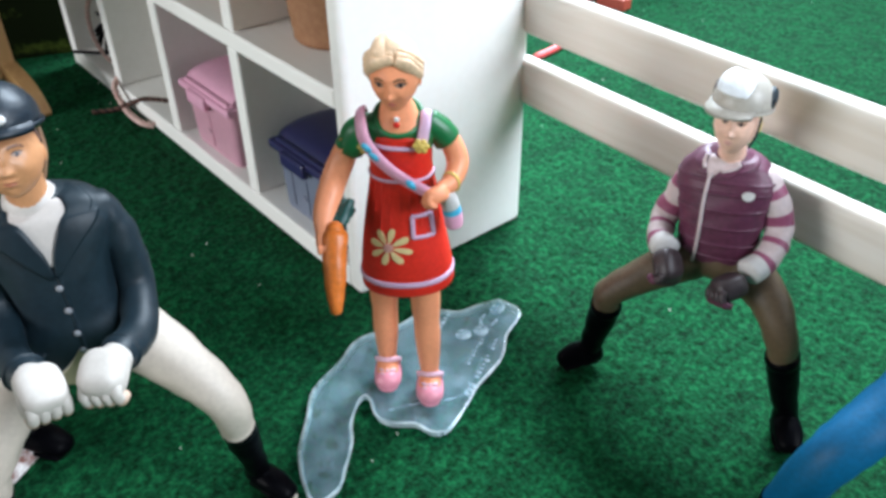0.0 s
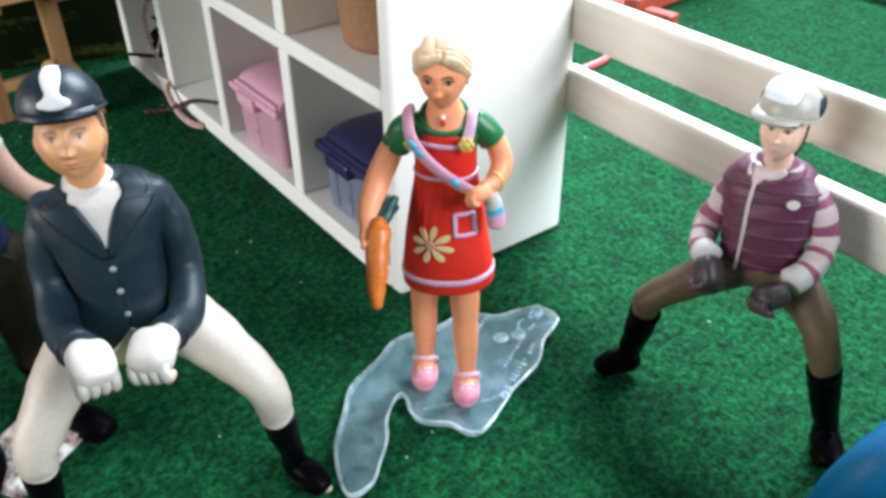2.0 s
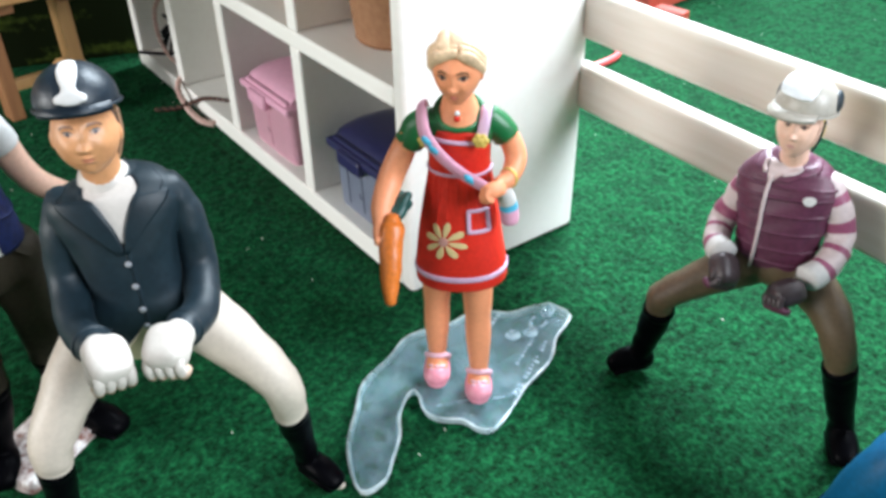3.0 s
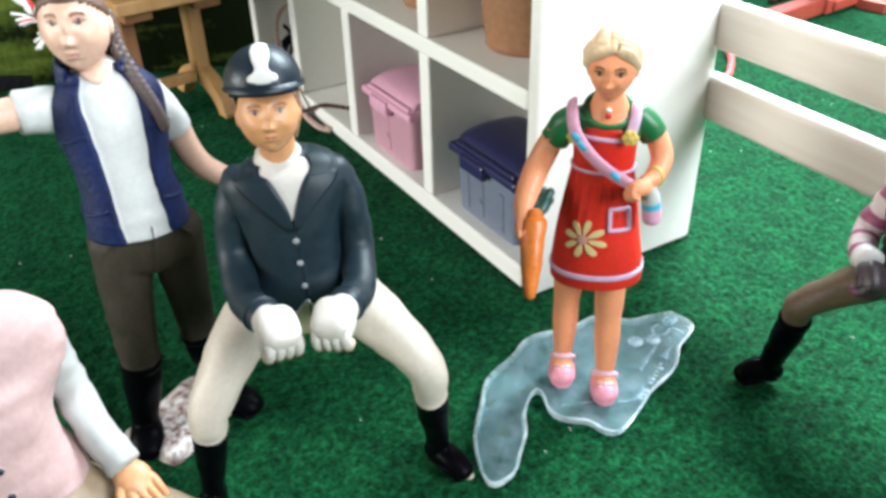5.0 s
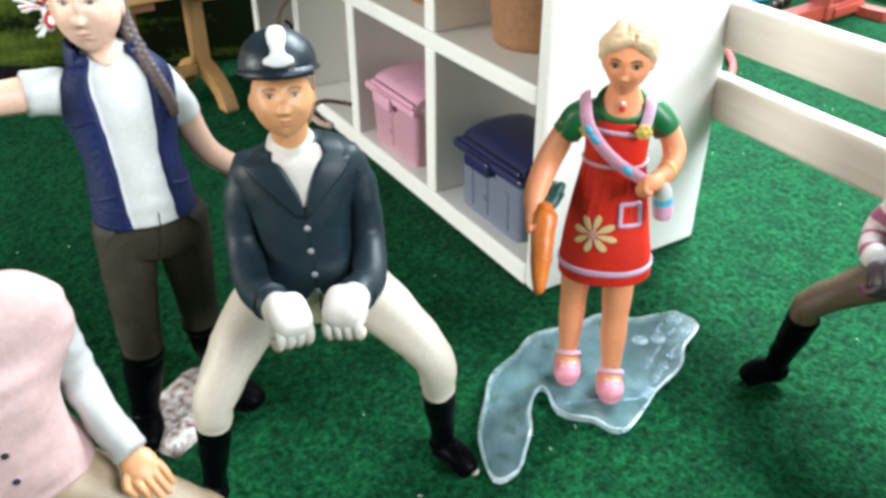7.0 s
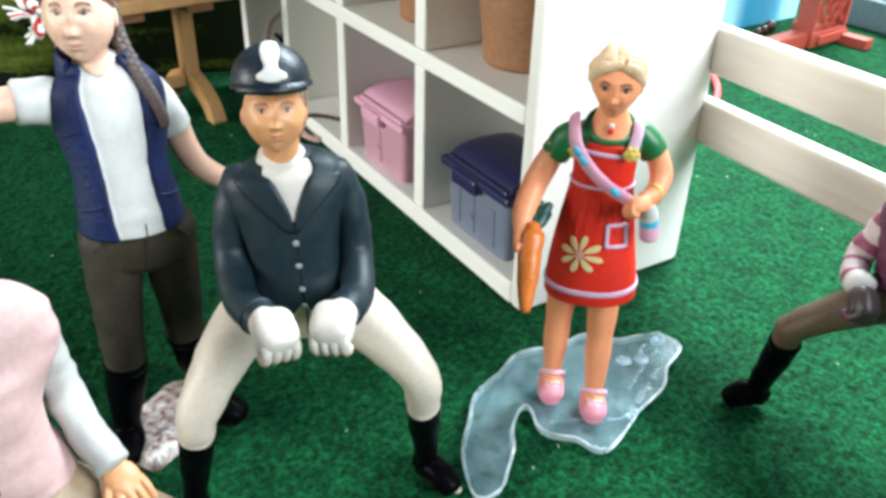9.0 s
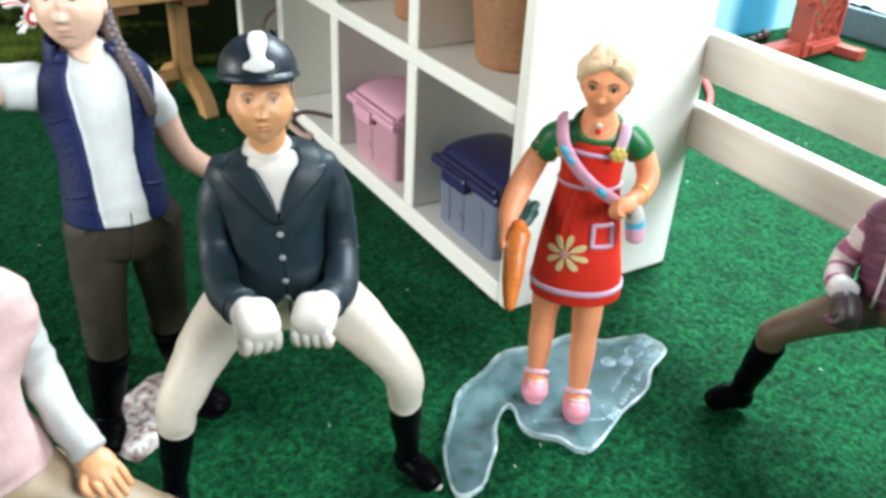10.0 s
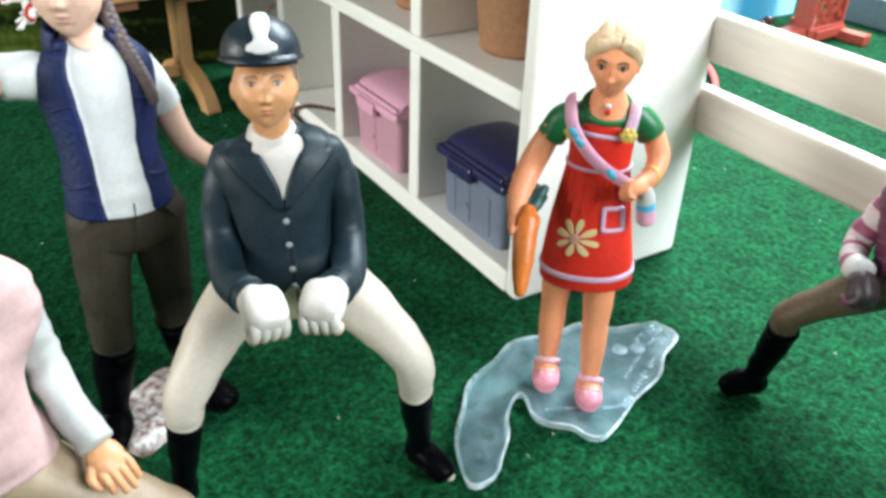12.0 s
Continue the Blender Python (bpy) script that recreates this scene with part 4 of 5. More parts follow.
def helmet(g, c, r, mat, turn, peak, badge=None, rim=None):
    """A riding helmet: dome cut level, a rolled rim, a peak in front and, if wanted, a pale badge strip."""
    rot = Euler([radians(a) for a in turn]).to_matrix()

    def dome(u):
        if u.z < -0.12:
            k = math.sqrt(max(1e-4, 1 - 0.0144)) / max(1e-4, math.sqrt(u.x ** 2 + u.y ** 2))
            fall = (u.z + 0.12) / -0.88
            return u.x * k * (1 - 0.75 * fall), u.y * k * (1 - 0.75 * fall), -0.12 - 0.05 * fall
        return u.x, u.y, u.z

    def to(p):
        q = rot @ Vector((p[0] * r[0], -p[1] * r[1], p[2] * r[2]))
        return (q.x + c[0], -q.y + c[1], q.z + c[2])
    g.blob(c, r, mat, turn, dome, 36, 30)
    g.tube([to((1.02 * math.sin(a), 1.02 * math.cos(a), -0.12)) for a in (2 * math.pi * k / 24 for k in range(25))], [0.24] * 25, rim or mat, hint=(0, 0, 1), n=2, sides=8)
    pk = []
    for k in range(9):
        a = (k / 8 - 0.5) * 2.0
        pk.append((a, to((1.0 * math.sin(a), 1.0 * math.cos(a), -0.08)), to((1.04 * math.sin(a), math.cos(a) + peak * math.cos(a * 0.78) ** 1.5, -0.20))))
    up = [[g.bm.verts.new(Vector((p[0], -p[1], p[2] + dz))) for _, q1, q2 in pk for p in (q1, q2)] for dz in (0.3, -0.25)]
    idx = g.index(rim or mat)
    for i in range(8):
        a = 2 * i
        for vs in ((up[0][a], up[0][a + 1], up[0][a + 3], up[0][a + 2]), (up[1][a], up[1][a + 2], up[1][a + 3], up[1][a + 1]), (up[0][a + 1], up[1][a + 1], up[1][a + 3], up[0][a + 3])):
            f = g.bm.faces.new(vs)
            f.material_index, f.smooth = idx, True
    if badge:
        strip = [to((0.02, 1.015 * math.sqrt(max(0, 1 - z * z)), 1.015 * z)) for z, w in badge[1]]
        g.tube(strip, [(w, 0.30) for z, w in badge[1]], badge[0], hint=(1, 0, 0), n=4, sides=14)


def jacket_rider():
    """Rider astride in a dark coat, cream breeches and helmet, both mitts held forward."""
    g = Doll()
    body = g.tube([(2.3, 1.5, 36.5), (2.4, 1.6, 40), (2.3, 1.2, 45), (2.0, 0.8, 51), (1.9, 0.2, 56), (1.9, -0.3, 58.7), (1.7, -0.4, 60.4)],
                  [(8.8, 6.6), (8.0, 6.2), (6.3, 5.5), (6.9, 5.6), (8.4, 5.0), (7.4, 4.1), (3.6, 3.0)], NAVY_COAT, n=7, sides=40, power=2.3, folds=0.12, cap=0.2)
    # shirt front in the neckline, turtleneck, lapels
    g.sheet(body, [(3.35, -88.5, -85.5), (3.9, -96, -79), (4.5, -105, -71), (5.2, -118, -58), (5.9, -130, -48)], TURTLENECK, 0.22, 10, 0.5)
    g.tube([(1.8, 0.3, 57.2), (1.6, 0.4, 59.3), (1.5, 0.6, 60.7)], [(4.0, 3.8), (3.7, 3.3), (3.2, 2.8)], TURTLENECK, n=5, sides=26, folds=0.12)
    g.tube([(1.6, 0.8, 60.0), (1.4, 1.3, 65.0)], [2.4, 2.5], SKIN_TAN, n=4)
    for sgn in (-1, 1):
        rows = [(3.1, -87, -87 + sgn * 3), (3.7, -87 + sgn * 3, -87 + sgn * 22), (4.3, -87 + sgn * 9, -87 + sgn * 43), (4.75, -87 + sgn * 15, -87 + sgn * 54)]
        g.sheet(body, rows, NAVY_COLLAR, 0.55, 8, 0.7)
        rows = [(4.68, -87 + sgn * 14, -87 + sgn * 40), (5.1, -87 + sgn * 22, -87 + sgn * 56), (5.5, -87 + sgn * 30, -87 + sgn * 72), (5.9, -87 + sgn * 42, -87 + sgn * 105)]
        g.sheet(body, rows, NAVY_COAT, 0.5, 8, 0.7)
    g.line([body(s, -85, 0.05) for s in (0.2, 1, 2, 3.1)], (0.22, 0.22), NAVY_COLLAR, 4)
    for s in (2.85, 2.3, 1.65, 1.2):
        p = body(s, -87, 0.25)
        g.blob((p.x, -p.y, p.z), (0.46, 0.28, 0.46), BUTTON, (0, 0, 0), None, 12, 8)
    g.sheet(body, [(0.0, -128, -48), (0.4, -112, -62), (0.85, -98, -76), (1.25, -88, -86)], OLIVE_VEST_LINING, 0.22, 8, 0.5)
    for a in (-138, -52):
        g.sheet(body, [(0.95, a, a + 20), (1.2, a, a + 20)], NAVY_COAT, 0.28, 5, 0.5)
    # sleeves, cuffs, mitts
    for pts in (((-4.2, -0.4, 57.2), (-5.6, 0.2, 52.8), (-6.2, 1.5, 46.4), (-5.4, 7.5, 43.4), (-2.4, 14.2, 44.2)), ((8.5, -0.4, 57.5), (10.1, 0.0, 52.6), (10.6, 1.6, 45.6), (10.3, 8.0, 43.0), (8.0, 14.6, 44.7))):
        sleeve = g.tube(pts, [(2.5, 2.3), (2.75, 2.5), 2.5, 2.4, 2.25], NAVY_COAT, hint=(0, 1, 0), n=8, sides=28, cap=0.8, folds=0.22)
        g.line([sleeve(3.86, 360 * k / 16, 0.05) for k in range(17)], (0.25, 0.18), NAVY_COAT, 2)
        e, p = Vector(pts[-1]), Vector(pts[-2])
        w = (e - p).normalized()
        g.tube([tuple(e - w * 0.4), tuple(e + w * 1.2)], [2.0, 2.1], WHITE_MITT, hint=(0, 1, 0), n=3, cap=0.3)
    g.fist((-0.6, 17.6, 44.7), (0.28, 0.85, -0.38), 4.8, WHITE_MITT, (0, 0.25, -0.9), tip=WORN_TIP)
    g.fist((6.4, 17.9, 45.4), (-0.25, 0.9, -0.3), 4.8, WHITE_MITT, (0, 0.25, -0.9), tip=WORN_TIP)
    # legs astride
    for hip, mid, knee, low, toe_a, toe_t in (
            ((-3.6, 1.2, 37.5), (-8.6, 5.4, 32.6), (-12.8, 9.6, 25.8), (-13.6, 9.6, 21.2), (-16.2, 5.2, 4.4), (-17.8, 10.8, 2.2)),
            ((8.4, 1.2, 37.5), (13.8, 5.8, 34.0), (18.6, 9.8, 29.0), (19.6, 8.6, 21.8), (21.3, 2.6, 4.6), (25.0, 7.0, 2.2))):
        g.tube([hip, mid, knee, low], [(4.8, 4.8), (3.8, 3.9), (3.0, 3.0), (2.5, 2.5)], CREAM_BREECHES, hint=(0, 1, 0), n=7, sides=26, folds=0.25)
        g.boot(low, toe_a, toe_t, 2.4, 1.8)
    g.blob((2.4, 0.8, 37.0), (8.4, 5.8, 4.4), CREAM_BREECHES, (0, 0, 0), None, 28, 18)
    g.blob((25.6, 7.6, 1.9), (0.9, 0.7, 0.7), CREAM_BREECHES, (0, 0, 0), None, 12, 8)
    # head and helmet
    hc = (1.05, 2.0, 67.0)
    g.head(hc, 7.7, 8.2, 9.4, SKIN_TAN, (-8, 0, 3), lip=LIP_TAN, lift=0.16, wide=0.95, gap=0.40, mouth=-0.46, jaw=0.15)
    # brown hair by the ears; its dark colour also stands for shade under the rim
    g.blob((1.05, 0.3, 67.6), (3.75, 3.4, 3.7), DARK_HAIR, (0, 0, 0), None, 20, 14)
    helmet(g, (1.0, 1.5, 71.3), (4.8, 5.1, 4.5), HELMET, (-12, 0, 2), 0.16, (WHITE_PAINT, ((0.08, 1.0), (0.14, 1.75), (0.27, 1.7), (0.36, 1.0), (0.48, 0.8), (0.66, 1.05), (0.85, 1.15), (0.97, 0.9))))
    g.line([(5.15, -1.2, 69.6), (5.1, -1.4, 66.6), (4.2, -2.0, 63.6)], (0.2, 0.14), CHIN_STRAP, 4)
    return g.done("rider_figure", (-0.062, -0.022, 0), (-0.36, -0.93), "painted rider figure in dark coat, helmet and cream breeches")


def vest_woman():
    """Standing woman in a navy vest over a pale shirt, one arm stretched out, a long braid over the shoulder."""
    g = Doll()
    for hip, knee, low, a, t in (((-3.2, 3.5, 43), (-4.6, 4.2, 29), (-5.0, 4.2, 19.8), (-7.2, 2.6, 4.4), (-7.6, 7.6, 2.2)), ((4.6, 2.6, 43), (5.0, 1.4, 30), (5.2, 0.8, 20.6), (7.6, -0.6, 4.4), (11.6, 3.6, 2.2))):
        g.tube([hip, knee, low], [(4.7, 4.7), (3.7, 3.9), (3.2, 3.3)], GREY_TROUSERS, n=8, sides=26, folds=0.35)
        g.boot(low, a, t, 3.15, 2.3)
    hips = g.tube([(0.4, 3.2, 39.5), (0.5, 3.6, 43), (0.4, 3.8, 47)], [(7.0, 5.4), (7.4, 5.6), (6.6, 5.2)], GREY_TROUSERS, n=5, sides=30, folds=0.2, cap=0.4)
    g.line([hips(s, -86 + 4 * s, 0.12) for s in (0.0, 0.5, 1.0, 1.5, 2.0)], (0.3, 0.2), GREY_TROUSERS, 3)
    for a, b in ((-122, -152), (-52, -22)):
        g.line([hips(1.75 - 0.25 * k, a + (b - a) * k / 4, 0.12) for k in range(5)], (0.28, 0.2), GREY_TROUSERS, 3)
    body = g.tube([(0.2, 3.9, 45.2), (0.2, 4.0, 48), (0.0, 3.4, 54), (0.0, 2.4, 60), (-0.2, 1.4, 64.8), (-0.4, 0.8, 67.6), (-0.6, 0.7, 69.4)],
                  [(6.9, 5.6), (6.6, 5.4), (6.0, 5.2), (6.9, 5.2), (7.2, 4.5), (5.0, 3.6), (3.0, 2.7)], BLUE_SHIRT, n=7, sides=36, power=2.2, folds=0.3, cap=0.2)
    # open vest: two fronts, back, standing collar and yokes
    left_front = [(0.0, -200, -106), (1.0, -200, -110), (2.2, -198, -112), (3.2, -192, -113), (4.0, -186, -114), (4.8, -190, -116), (5.6, -200, -122)]
    right_front = [(0.1, -54, 20), (1.0, -55, 20), (2.2, -55, 18), (3.2, -56, 12), (4.0, -57, 6), (4.8, -56, 10), (5.6, -52, 20)]
    for rows in (left_front, right_front, [(0.0, 10, 170), (1.2, 10, 170), (2.4, 8, 172), (3.4, 5, 175), (4.8, 5, 175), (5.6, 5, 175)]):
        g.sheet(body, rows, BLUE_VEST, 0.7, 16, 1.1)
    for s0, a, b in ((1.4, -190, -116), (3.1, -185, -118), (1.4, -52, 12), (3.1, -56, 5)):
        g.line([body(s0 - 0.12 * math.sin(math.pi * k / 8), a + (b - a) * k / 8, 0.72) for k in range(9)], (0.3, 0.22), BLUE_VEST, 3)
    for sgn in (-1, 1):
        g.sheet(body, [(5.35, -87 + sgn * 30, -87 + sgn * 120), (5.7, -87 + sgn * 34, -87 + sgn * 150), (6.0, -87 + sgn * 42, -87 + sgn * 178)], BLUE_VEST, 1.3, 12, 0.8)
    g.tube([(-0.6 + 4.8 * math.sin(a), 0.8 + 3.9 * math.cos(a), 69.0 - 1.1 * math.cos(a)) for a in (0.95 + 4.4 * k / 14 for k in range(15))], [(1.9, 0.45)] * 15, BLUE_VEST, hint=(0, 0, 1), n=3, sides=12)
    g.sheet(body, [(4.75, -92, -86), (5.2, -102, -76), (5.7, -118, -60), (6.0, -130, -48)], SKIN_PALE, 0.2, 8, 0.5)
    # arms
    g.tube([(-6.6, 1.0, 63.6), (-9.0, 1.4, 64.2), (-11.6, 2.0, 64.4)], [3.2, 3.2, 3.1], BLUE_SHIRT, hint=(0, 0, 1), n=5, cap=0.25, folds=0.3)
    g.tube([(-10.5, 1.9, 64.4), (-15.5, 3.0, 64.6), (-20.5, 4.6, 65.6), (-27, 6.6, 66.8)], [2.45, 2.3, 2.1, 1.6], SKIN_PALE, hint=(0, 0, 1), n=5)
    g.fist((-29.0, 7.2, 67.2), (-0.95, 0.25, 0.1), 4.0, SKIN_PALE)
    g.tube([(5.4, 0.8, 63.6), (7.2, 0.5, 60.8), (8.5, 0.1, 57.6)], [2.9, 2.75, 2.6], BLUE_SHIRT, hint=(0, 1, 0), n=5, cap=0.25, folds=0.3)
    g.tube([(8.4, 0.2, 58.4), (9.6, -0.2, 54.0), (11.4, -1.0, 50.2), (14.8, -1.8, 47.0), (18.0, -2.2, 45.0)], [2.2, 2.05, 1.95, 1.75, 1.4], SKIN_PALE, hint=(0, 1, 0), n=5)
    g.fist((19.2, -2.3, 44.3), (0.8, 0, -0.6), 3.8, SKIN_PALE)
    # head turned a little aside, hair drawn back, braid
    g.tube([(-0.6, 0.8, 64.0), (-0.9, 1.2, 68), (-1.1, 1.8, 71)], [2.9, 2.4, 2.4], SKIN_PALE, n=5)
    hc = (-1.5, 2.2, 75.4)
    g.head(hc, 8.9, 9.4, 11.9, SKIN_PALE, (2, 0, -14), lip=LIP_PALE, wide=0.9, jaw=0.2, lift=0.18, mouth=-0.46)

    def hair(u):
        k = 1.07 if u.z > 0.86 - (0.95 - u.y) * 0.80 or (u.y < -0.1 and u.z > -0.6) else 0.8
        return u * (k + (0.012 * math.sin(30 * math.atan2(u.x, u.z)) if k > 1 else 0))
    g.blob(hc, (4.45, 4.75, 5.85), DARK_HAIR, (2, 0, -14), hair, 48, 36)
    braid = smooth_points([(2.4, -1.4, 75.0), (2.9, -0.2, 71.6), (4.1, 3.6, 68.2), (5.6, 5.6, 65.0), (6.5, 6.4, 62.4), (6.8, 6.6, 60.6)], 9)
    for i, p in enumerate(braid):
        s = 1.18 - 0.012 * i
        g.blob((p[0] + 0.24 * (-1) ** i, p[1] + 0.2, p[2]), (s * 0.85, s * 0.75, s * 1.0), GREY_HAIR, (0, 30 * (-1) ** i, 0), None, 12, 8)
    return g.done("woman_figure", (-0.077, 0.002, 0), (-0.15, -0.99), "painted standing woman figure in navy vest, grey trousers and boots")


def rider(name, o, facing, label, vest, sleeve, trousers, glove, hair, tucked=False, tall=0.965):
    """Rider astride in a sleeveless vest, without a helmet; one arm rests on the thigh."""
    g = Doll()
    body = g.tube([(1.6, 1.6, 37.2), (1.6, 1.8, 40), (1.6, 1.6, 44.4), (1.6, 1.0, 49), (1.8, 0.2, 52.2), (1.8, 0.0, 54.8), (1.4, -0.2, 56.9), (0.6, -0.2, 58.6)],
                  [(10.2, 6.8), (9.2, 6.1), (8.4, 5.6), (9.6, 5.5), (11.6, 4.9), (12.0, 4.4), (10.2, 3.7), (3.4, 2.8)], vest, n=7, sides=36, power=2.5, folds=0.35, cap=0.3)
    g.line([body(s, -92, 0.1) for s in (0.1, 1, 2, 3, 4, 4.8)], (0.35, 0.25), vest, 4)
    for s in (0.5, 1.2, 1.9, 2.6):
        p = body(s, -84, 0.2)
        g.blob((p.x, -p.y, p.z), (0.4, 0.25, 0.4), NAVY_COLLAR, (0, 0, 0), None, 10, 8)
    g.tube([(-4.2, 2.0, 59.2), (-2.0, 4.0, 57.6), (0, 4.6, 56.6), (2.0, 4.0, 57.6), (4.2, 2.0, 59.2)], [(0.7, 1.0)] * 5, vest, hint=(0, 0, 1), n=4)
    near = ((-8.0, -0.8, 55.6), (-8.6, -1.6, 50), (-8.2, -2.0, 44), (-6.6, 1.8, 41), (-4.4, 5.0, 39.6)) if tucked else ((-8.6, -0.3, 56.0), (-10.8, 0.0, 50.5), (-11.4, 0.8, 43.2), (-9.6, 6.4, 39.8), (-6.6, 10.6, 37.6))
    near_mitt = (-3.2, 7.0, 38.6) if tucked else (-5.0, 12.6, 36.4)
    for pts, hv in ((((12.0, -1.2, 52.8), (12.3, -1.8, 49.0), (12.7, -1.3, 44.6), (13.2, 2.4, 40.8), (14.7, 7.0, 37.5)), ((15.0, 8.4, 36.0), (0.3, 0.75, -0.6))),
                    (near, (near_mitt, (0.5, 0.8, -0.4)))):
        g.tube(pts, [1.9, 2.05, 2.2, 2.15, 2.05], sleeve, hint=(0, 1, 0), n=6, cap=0.3, folds=0.45)
        g.open_hand(hv[0], hv[1], 4.0, glove)
    for s in (-1, 1):
        low = (s * 22.2, 7.6, 11.5) if tucked else (s * 21.0, 10.0, 20.5)
        g.tube([(s * 4.2, 1.6, 37.5), (s * 10.6, 4.8, 31.0), (s * 19.4, 10.2, 25.2), low], [(5.0, 5.0), (4.3, 4.4), (3.6, 3.6), (3.1, 3.1)], trousers, hint=(0, 1, 0), n=7, sides=24, folds=0.3)
        g.boot(low, (s * 22.5, 5.6, 4.4), (s * 25.0, 10.6, 2.2), 3.0, 2.3)
    g.blob((0.4, 0.6, 37.4), (8.0, 5.8, 4.4), trousers, (0, 0, 0), None, 24, 16)
    g.tube([(0, 0, 57.5), (0, 0.3, 60.5), (0, 0.8, 63)], [2.6, 2.2, 2.1], SKIN, n=4)
    hc = (0, 1.8, 67.0)
    g.head(hc, 7.6, 8.0, 10.0, SKIN, (0, 0, 0), lip=LIP_PALE)
    g.blob((0, 1.0, 68.0), (4.1, 4.4, 5.1), hair, (14, 0, 0), lambda u: u * (1.06 if u.z > 0.35 - (0.9 - u.y) * 0.6 else 0.8), 40, 30)
    for v in g.bm.verts:
        v.co.z *= tall
    return g.done(name, o, facing, label)


def plum_rider():
    """Rider by the fence: plum quilted vest, striped sleeves, grey helmet, taupe breeches."""
    g = Doll()
    body = g.tube([(-1.6, -1.6, 32.6), (-1.6, -1.6, 36), (-1.9, -2.2, 41), (-2.3, -3.0, 45.6), (-2.4, -3.3, 48.6), (-2.4, -3.2, 50.4)],
                  [(6.0, 4.6), (6.4, 4.9), (7.0, 5.0), (7.7, 4.6), (6.3, 3.7), (3.0, 2.6)], PLUM_VEST, n=7, sides=36, power=2.3, folds=0.4, cap=0.3)
    for s in (0.5, 1.05, 1.6, 2.15, 2.7, 3.2):
        g.line([body(s, -185 + 190 * k / 16, 0.02) for k in range(17)], (0.28, 0.2), PLUM_VEST, 2)
    g.line([body(s, -113 + 3 * s, 0.15) for s in (0, 0.8, 1.6, 2.4, 3.2, 3.6)], (0.45, 0.3), PINKISH_SLEEVE, 4)
    g.patch(body, spot(2.75, -62, 0.19, 8), WHITE_PAINT, 0.35, 0.5)
    g.sheet(body, [(3.4, -106, -100), (3.9, -112, -92), (4.4, -122, -80), (4.9, -140, -62)], PINKISH_SLEEVE, 0.2, 8, 0.5)
    for sgn in (-1, 1):
        g.sheet(body, [(3.5, -103 + sgn * 4, -103 + sgn * 16), (4.0, -103 + sgn * 11, -103 + sgn * 30), (4.45, -103 + sgn * 22, -103 + sgn * 60), (4.85, -103 + sgn * 36, -103 + sgn * 120)], PLUM_VEST, 0.5, 12, 0.7)
        g.line([body(4.0, -103 + sgn * 11, 0.6), body(4.45, -103 + sgn * 22, 0.6), body(4.85, -103 + sgn * 36, 0.7)], (0.35, 0.3), PINKISH_SLEEVE, 4)
    g.tube([(-2.4, -2.8, 48.6), (-2.3, -2.0, 51), (-2.3, -1.2, 53)], [2.4, 2.1, 2.0], SKIN_PALE, n=4)
    # striped sleeves, pale cuffs and dark gloves
    stripes = [(0.55, PINKISH_SLEEVE), (0.92, PLUM_STRIPE), (1.4, PINKISH_SLEEVE), (1.76, PLUM_STRIPE), (2.35, PINKISH_SLEEVE), (2.65, PLUM_STRIPE), (3.1, PINKISH_SLEEVE), (3.35, PLUM_STRIPE), (9, WHITE_PAINT)]
    for pts, hv in ((((-6.9, -3.2, 46.8), (-8.8, -3.0, 42), (-10.6, -2.2, 36.8), (-10.4, 1.6, 34.6), (-8.6, 4.4, 34.6)), ((-7.2, 7.2, 33.4), (0.35, 0.6, -0.6))),
                    (((2.8, -3.2, 47.6), (5.4, -3.0, 43.8), (7.2, -2.2, 38.8), (6.6, 2.0, 35.6), (4.8, 5.0, 34.4)), ((2.4, 8.0, 33.0), (-0.7, 0.7, -0.2)))):
        g.tube(pts, [2.1, 2.3, 2.3, 2.15, 2.2], stripes, hint=(0, 1, 0), n=10, cap=0.35, folds=0.35)
        g.fist(hv[0], hv[1], 4.3, DARK_GLOVE, (0, 0.5, -0.8), 1.2, PLUM_VEST)
    # legs
    for hip, mid, knee, low, a, t in (((-4.0, -1.0, 31.5), (-10.5, 2.2, 27.6), (-16.6, 4.6, 22.8), (-17.2, 4.0, 19.2), (-20.3, 0.2, 4.2), (-24.0, 3.4, 2.2)),
                                      ((3.0, -1.0, 31.5), (8.6, 2.8, 28.6), (12.0, 5.0, 23.6), (13.0, 4.0, 19.0), (16.4, 1.4, 4.2), (18.2, 6.6, 2.2))):
        g.tube([hip, mid, knee, low], [(3.9, 4.1), (3.1, 3.3), (2.6, 2.6), (2.3, 2.3)], TAUPE, hint=(0, 1, 0), n=7, sides=24, folds=0.3)
        g.boot(low, a, t, 2.6, 2.0)
    g.blob((-0.6, -1.4, 31.8), (6.0, 4.8, 3.8), TAUPE, (0, 0, 0), None, 24, 16)
    # head and helmet with dark sides
    hc = (-2.4, -0.4, 56.2)
    g.head(hc, 6.3, 7.0, 8.8, SKIN_PALE, (-8, 0, -5), lip=LIP_PALE, wide=1.1, jaw=0.30, lift=0.14)
    g.blob((-2.4, -1.8, 56.0), (3.5, 3.2, 3.8), YELLOW, (0, 0, 0), None, 18, 12)
    helmet(g, (-2.3, -1.0, 59.85), (4.3, 4.9, 4.4), GREY_HELMET, (-6, 0, -20), 0.45, (SILVER, ((0.42, 1.6), (0.48, 2.3), (0.66, 2.5), (0.84, 2.4), (0.97, 1.9))))
    g.line([(0.95, -0.6, 58.4), (0.85, -1.2, 56.0), (0.2, -1.5, 53.8)], (0.22, 0.16), NAVY_COLLAR, 4)
